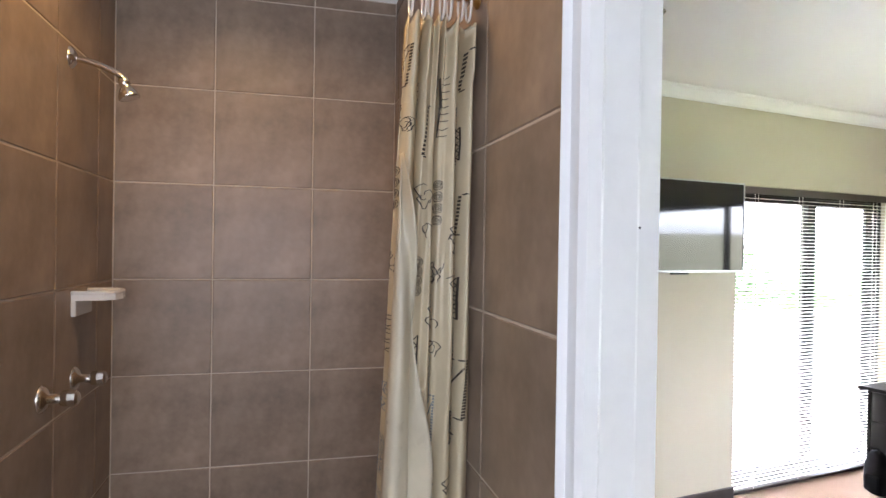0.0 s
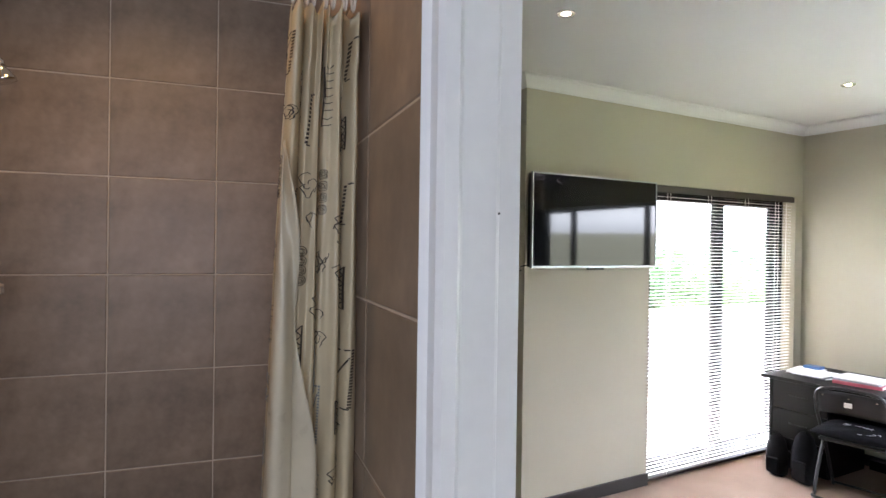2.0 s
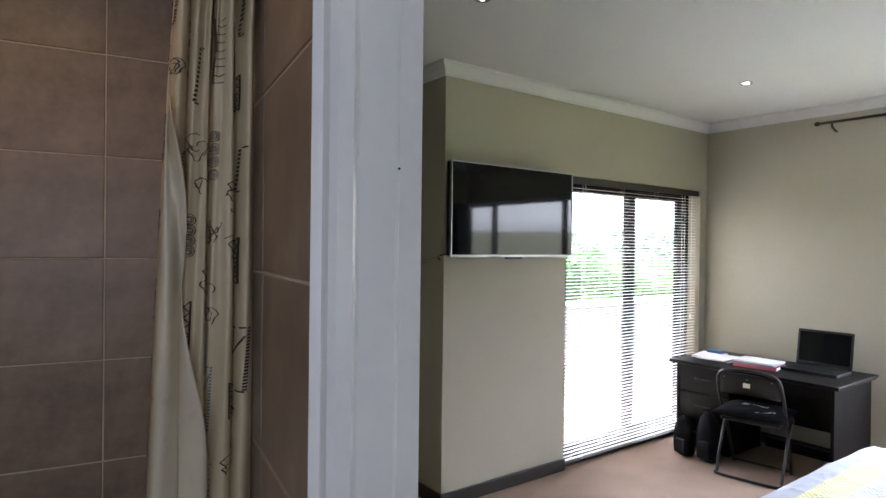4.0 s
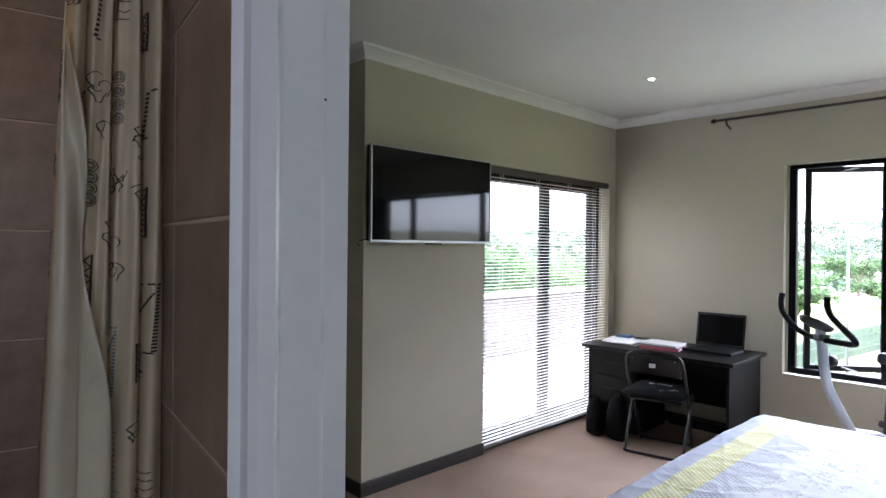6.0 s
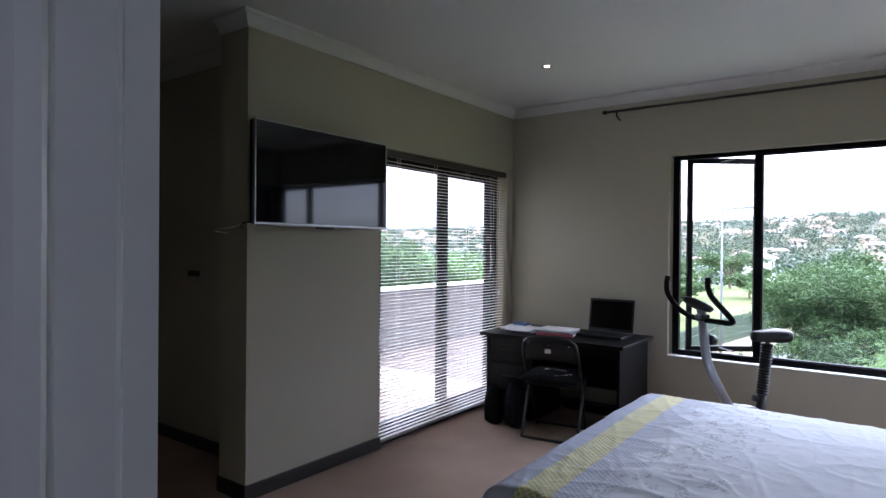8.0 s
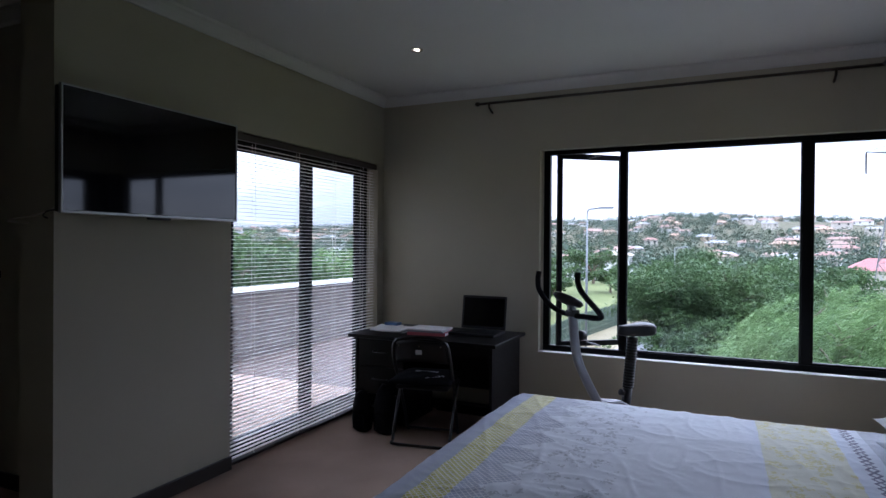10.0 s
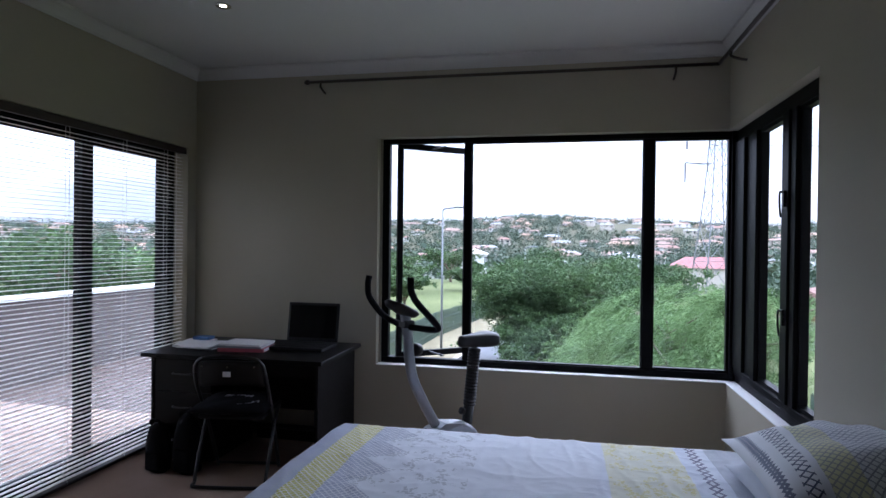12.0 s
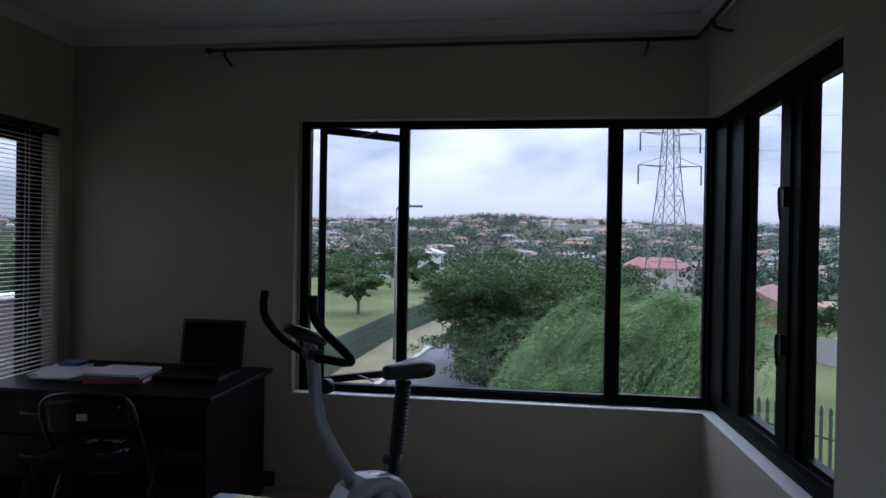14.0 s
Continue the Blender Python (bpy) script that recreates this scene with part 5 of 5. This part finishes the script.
for x, y, h, r in ((14, 22, 3.9, 3.6), (22, 20, 4.2, 3.8), (30, 27, 4.3, 4.0), (9, 26, 4.0, 3.8), (20, 34, 4.4, 4.4), (38, 34, 4.4, 4.5), (15, 30, 4.1, 3.8), (28, 19, 4.0, 3.6)):
    tree("garden trees", "leafy green garden tree below balcony", x, y, h, r, 7000, 0.15, LEAF_WILLOW if h < 4.15 else LEAF_DARK, int(x * 3 + y), limbs=9)
for x, y, h, r in ((58, -25, 5, 3.4), (64, -33, 5.5, 3.4), (70, -22, 5, 3.2), (50, -28, 4.4, 3), (80, -12, 6, 4), (100, -28, 6, 4)):
    tree("garden trees", "dark leafy tree behind the field wall", x, y, h * 0.6, r * 0.8, 3000, 0.18, LEAF_DARK, int(x * 3 - y), limbs=8)

# far woods
rs = np.random.RandomState(21)
cents = []
for k in range(8500):
    a, r = rs.uniform(-0.62, 1.35), 90 + 740 * rs.uniform() ** 0.8
    x, y = r * math.cos(a), r * math.sin(a)
    if noise.noise(Vector((x * 0.006, y * 0.006, 4))) < -0.42 + (0.1 if r > 500 else 0) or (a > 0.0 and a < 0.22 and r < 125) or (abs(a + 0.2) < 0.07 and r < 165):
        continue
    cents.append((x, y, ridge(x, y), rs.uniform(2.4, 4.8) * (1 if r < 400 else 1.15)))
pts = []
for x, y, z, s in cents:
    m = 58
    lumps = rs.normal(size=(6, 3)) * np.array([0.55, 0.55, 0.35]) * s
    q = lumps[rs.randint(0, 6, m)] + rs.normal(size=(m, 3)) * s * 0.28
    q[:, 2] = np.abs(q[:, 2] + s * 0.75)
    pts.append(q + np.array([x, y, z]))
pts = np.concatenate(pts)
woods = new("far_trees", leaf_mesh("far_trees", pts, None, 0.55, LEAF_HAZED, rs, 0.6))
tagged(woods, "dense dark green trees on the far hillside", "trees", kind="stuff")

# ---- outside: houses ----
# roof colours are desaturated to carry the haze of the far hill
ROOFS = [mat("roof_terracotta", (0.22, 0.125, 0.10), 0.9, vary=0.15, scale=1.5), mat("roof_brown", (0.22, 0.14, 0.11), 0.85, vary=0.15, scale=1.5), mat("roof_grey", (0.22, 0.22, 0.22), 0.85, vary=0.15, scale=1.5), mat("roof_orange", (0.31, 0.20, 0.14), 0.85, vary=0.15, scale=1.5)]
WALLS = [mat("house_cream", (0.46, 0.42, 0.36), 0.9, vary=0.08), mat("house_white", (0.62, 0.61, 0.59), 0.9, vary=0.06), mat("house_tan", (0.44, 0.35, 0.26), 0.9, vary=0.1)]
PANE = mat("dark_pane", (0.03, 0.035, 0.04), 0.15, vary=0.1)


def home(w, d, h, roof_h, wall, roof, label, hip=0.3, group="houses on the hill"):
    t = thing("house", label, "house", group=group)
    part("wall", boxes((-w / 2, w / 2, -d / 2, d / 2, -2.5, h)), wall, t)
    bm = bmesh.new()
    e = 0.5
    lo = [bm.verts.new((x, y, h)) for x, y in ((-w / 2 - e, -d / 2 - e), (w / 2 + e, -d / 2 - e), (w / 2 + e, d / 2 + e), (-w / 2 - e, d / 2 + e))]
    hi = [bm.verts.new((x, 0, h + roof_h)) for x in (-w / 2 + hip * d, w / 2 - hip * d)]
    for q in ((lo[0], lo[1], hi[1], hi[0]), (lo[2], lo[3], hi[0], hi[1]), (lo[1], lo[2], hi[1]), (lo[3], lo[0], hi[0]), tuple(lo[::-1])):
        bm.faces.new(q)
    part("roof", bm, roof, t)
    for sx in (-1, 1):
        k = max(2, int(w / 4.5))
        for i in range(k):
            c = -w / 2 + w * (i + 0.5) / k
            part("window", boxes((c - 0.7, c + 0.7, sx * (d / 2 + 0.02) - 0.03, sx * (d / 2 + 0.02) + 0.03, h - 1.9, h - 0.6)), PANE, t)
    return t


protos = []
for k in range(8):
    w, d, h = 7.5 + 1.7 * (k % 4), 5.5 + (k % 3), 2.4 if k % 3 else 4.6
    protos.append(home(w, d, h, 1.3 + 0.25 * (k % 3), WALLS[k % 3], ROOFS[(k * 3) % 4], ("cream", "white", "tan")[k % 3] + " walled house with " + ("terracotta", "brown", "grey", "orange")[(k * 3) % 4] + " roof on hillside"))
n_placed = 0
for k in range(330):
    a, r = rs.uniform(-0.50, 0.95), 180 + 560 * rs.uniform() ** 0.9
    x, y = r * math.cos(a), r * math.sin(a)
    m = pose(x, y, ridge(x, y) + 0.4, 0, 0, math.degrees(a) + 90 + rs.uniform(-40, 40))
    if n_placed < 8:
        protos[n_placed].matrix_world = m
    else:
        copy_thing(protos[rs.randint(0, 8)], m)
    n_placed += 1

big = home(15, 11, 2.8, 2.4, WALLS[0], mat("roof_red", (0.25, 0.09, 0.085), 0.8, vary=0.12, scale=1), "long cream building with bright red roof", group="near buildings")
big.matrix_world = pose(150, -31, -5.9, 0, 0, 84)
hall = home(26, 12, 4.2, 0.6, WALLS[1], WALLS[1], "long low white flat roofed hall", hip=0.1, group="near buildings")
hall.matrix_world = pose(146, 36, ridge(146, 36) + 1.0, 0, 0, 100)
gable = home(14, 9, 2.6, 2.4, mat("brick_red", (0.30, 0.12, 0.08), 0.9, vary=0.2), ROOFS[0], "red brick house with orange gabled roof", hip=0.02, group="near buildings")
gable.matrix_world = pose(78, -27.5, ridge(78, -27.5) - 0.6, 0, 0, 150)
low = home(16, 7, 2.0, 1.0, WALLS[2], ROOFS[3], "long low house with orange roof behind wall", hip=0.1, group="near buildings")
low.matrix_world = pose(92, -47, ridge(92, -47) - 0.6, 0, 0, 80)
chap = home(6, 5, 5.0, 1.2, WALLS[1], WALLS[0], "small white building with pointed roof among trees", hip=0.5, group="near buildings")
chap.matrix_world = pose(132, 20, ridge(132, 20) + 1.0)

# ---- outside: pylon ----
STEEL = mat("galvanised_steel", (0.19, 0.20, 0.21), 0.6, metal=0.4, vary=0.15)
pylon = thing("pylon", "tall grey steel lattice electricity pylon", "pylon", pose(86, -18.6, ridge(86, -18.6) - 0.8, 0, 0, 12))
levels = [(0, 2.7), (6.3, 2.1), (11, 1.6), (15, 1.25), (18.5, 1.0), (21.5, 0.85), (24, 0.75), (26.5, 0.66), (29, 0.55), (32, 0.1)]
cor = ((-1, -1), (1, -1), (1, 1), (-1, 1))
for sx, sy in cor:
    part("leg", sweep(bmesh.new(), [(sx * w, sy * w, z) for z, w in levels], 0.075, 4), STEEL, pylon)
for (z0, w0), (z1, w1) in zip(levels, levels[1:]):
    bm = bmesh.new()
    for i in range(4):
        (ax, ay), (bx, by) = cor[i], cor[(i + 1) % 4]
        sweep(bm, [(ax * w0, ay * w0, z0), (bx * w1, by * w1, z1)], 0.04, 4)
        sweep(bm, [(bx * w0, by * w0, z0), (ax * w1, ay * w1, z1)], 0.04, 4)
        sweep(bm, [(ax * w1, ay * w1, z1), (bx * w1, by * w1, z1)], 0.035, 4)
    part("bracing", bm, STEEL, pylon)
INSUL = mat("insulator", (0.06, 0.05, 0.045), 0.4, vary=0.2)
for z, reach in ((18.9, 4.3), (23.2, 4.1), (27.6, 3.6)):
    for s in (-1, 1):
        bm = bmesh.new()
        for o in (-0.9, 0.9):
            sweep(bm, [(0, o, z), (0, s * reach, z + 0.15)] if o * s > 0 else [(0, -o, z + 1.3), (0, s * reach, z + 0.15)], 0.05, 4)
            sweep(bm, [(o, s * 0.9, z), (0, s * reach, z + 0.15)], 0.05, 4)
        arm = part("cross_arm", bm, STEEL, pylon)
        part("insulator", lathe(bmesh.new(), [(0.06 + 0.09 * (k % 2), -2.5 + 0.1 * k) for k in range(26)], pose(0, s * reach, z + 0.1), 8), INSUL, arm)
wires = thing("power_line", "thin dark overhead power wires", "wire")
for z, reach in ((17.2, 4.3), (21.5, 4.1), (25.9, 3.6)):
    for s in (-1, 1):
        p0 = pylon.matrix_world @ Vector((0, s * reach, z))
        for end in ((40, -150, 14),):
            q = Vector((end[0] + s * 4, end[1], z + 2))
            line = [p0.lerp(q, k / 14) - Vector((0, 0, 7 * math.sin(math.pi * k / 14))) for k in range(15)]
            part("wire", sweep(bmesh.new(), line, 0.014, 4), INSUL, wires)

# street lamps, fences and field wall
def street_lamp(x, y, h, rot, group="street lamps"):
    t = thing("street_lamp", "tall pale street lamp by the road", "street lamp", pose(x, y, ridge(x, y), 0, 0, rot), group=group)
    part("pole", sweep(bmesh.new(), [(0, 0, 0), (0, 0, h * 0.5), (0, 0, h)], [0.055, 0.045, 0.03], 10), STEEL, t, smooth=True)
    part("arm", sweep(bmesh.new(), smoothline([(0, 0, h - 0.02), (0.1, 0, h + 0.08), (0.55, 0, h + 0.14)]), 0.04, 8), STEEL, t)
    part("lantern", boxes((0.45, 1.05, -0.11, 0.11, h + 0.10, h + 0.2), bevel=0.04), SILVER, t)


street_lamp(27.0, 5.65, 6.0, -75)
street_lamp(52, 3.9, 4.4, -75)
street_lamp(74, 1.5, 7.0, -75)

PALIS = mat("palisade", (0.04, 0.065, 0.045), 0.6, vary=0.2)


def palisade(label, pts, h, step, limit=300):
    t = thing("fence", label, "fence")
    bm = bmesh.new()
    prism(bm, [(-0.03, 0), (0.03, 0), (0.03, h - 0.08), (0, h), (-0.03, h - 0.08)], -0.012, 0.012, pose(0, 0, 0, 90, 0, 0))
    pale = None
    for (x0, y0), (x1, y1) in zip(pts, pts[1:]):
        ln = math.hypot(x1 - x0, y1 - y0)
        rot = math.degrees(math.atan2(y1 - y0, x1 - x0))
        for k in range(int(ln / step)):
            f = k * step / ln
            x, y = x0 + (x1 - x0) * f, y0 + (y1 - y0) * f
            if pale is None:
                pale = part("pale", bm, PALIS, t)
                ob = pale
            else:
                ob = new("pale", pale.data)
                ob.parent = t
            ob.matrix_world = pose(x, y, ridge(x, y), 0, 0, rot)
        for z in (0.35, h - 0.4):
            rb = bmesh.new()
            sweep(rb, [(x0, y0, ridge(x0, y0) + z), (x1, y1, ridge(x1, y1) + z)], 0.03, 4)
            part("rail", rb, PALIS, t)


palisade("dark green steel palisade fence along verge", [(18, 7.4), (24.3, 7.2), (32, 6.9), (48, 4.6)], 1.3, 0.14)
palisade("dark steel palisade fence along the grass", [(13.6, -8.8), (16.9, -3.1)], 1.75, 0.15)
CONC = mat("precast_concrete", (0.33, 0.32, 0.30), 0.9, vary=0.15, scale=0.8)
fieldwall = thing("field_wall", "grey precast concrete panel wall across field", "wall")
for k in range(16):
    x, y = 44 - 0.30 * k * 1.9, -9.5 - k * 1.9
    ob = part("panel", boxes((-0.04, 0.04, -0.94, 0.94, -0.1, 1.55)), CONC, fieldwall)
    ob.matrix_world = pose(x, y, ridge(x, y), 0, 0, -16)
    ob = part("post", boxes((-0.08, 0.08, -0.08, 0.08, -0.1, 1.7)), CONC, fieldwall)
    ob.matrix_world = pose(x + 0.27, y + 0.95, ridge(x, y), 0, 0, -16)

# ---- shower tiles ----
def tile_mesh(name, w, h, t=0.0035):
    bm = bmesh.new()
    c = 0.0025
    lo = [bm.verts.new((x, 0, z)) for x, z in ((0, 0), (w, 0), (w, h), (0, h))]
    mid = [bm.verts.new((x, -t + c, z)) for x, z in ((0, 0), (w, 0), (w, h), (0, h))]
    hi = [bm.verts.new((x, -t, z)) for x, z in ((c, c), (w - c, c), (w - c, h - c), (c, h - c))]
    for a, b in ((lo, mid), (mid, hi)):
        for i in range(4):
            bm.faces.new((a[i], a[(i + 1) % 4], b[(i + 1) % 4], b[i]))
    bm.faces.new(hi)
    me = bpy.data.meshes.new(name)
    bmesh.ops.recalc_face_normals(bm, faces=bm.faces)
    bm.to_mesh(me)
    bm.free()
    me.materials.append(TILE)
    return me


def tile_wall(wall, m, cuts):
    """Tiles along local x from the cuts, in rows up to the top."""
    gap = 0.004
    for a, b in zip(cuts, cuts[1:]):
        me = tile_mesh("tile", b - a - gap, PITCH_Z - gap)
        cap = tile_mesh("tile", b - a - gap, CAP_ROW - gap)
        for r in range(ROWS + 1):
            ob = new("tile", me if r < ROWS else cap)
            ob.parent = wall
            ob.matrix_world = m @ pose(a + gap / 2, random.uniform(-0.0006, 0.0006), Z0 + r * PITCH_Z + gap / 2)


tile_wall(shower_back, B @ pose(0, 1.406, 0), [-0.923, -0.615, -0.287, 0.004])
tile_wall(partition, B @ pose(0.006, 0, 0, 0, 0, -90), [-1.398, -1.323, -0.995, -0.667, -0.339, -0.004])
tile_wall(shower_left, B @ pose(-0.926, 0, 0, 0, 0, 90), [0.0, 0.254, 0.582, 0.91, 1.238, 1.398])
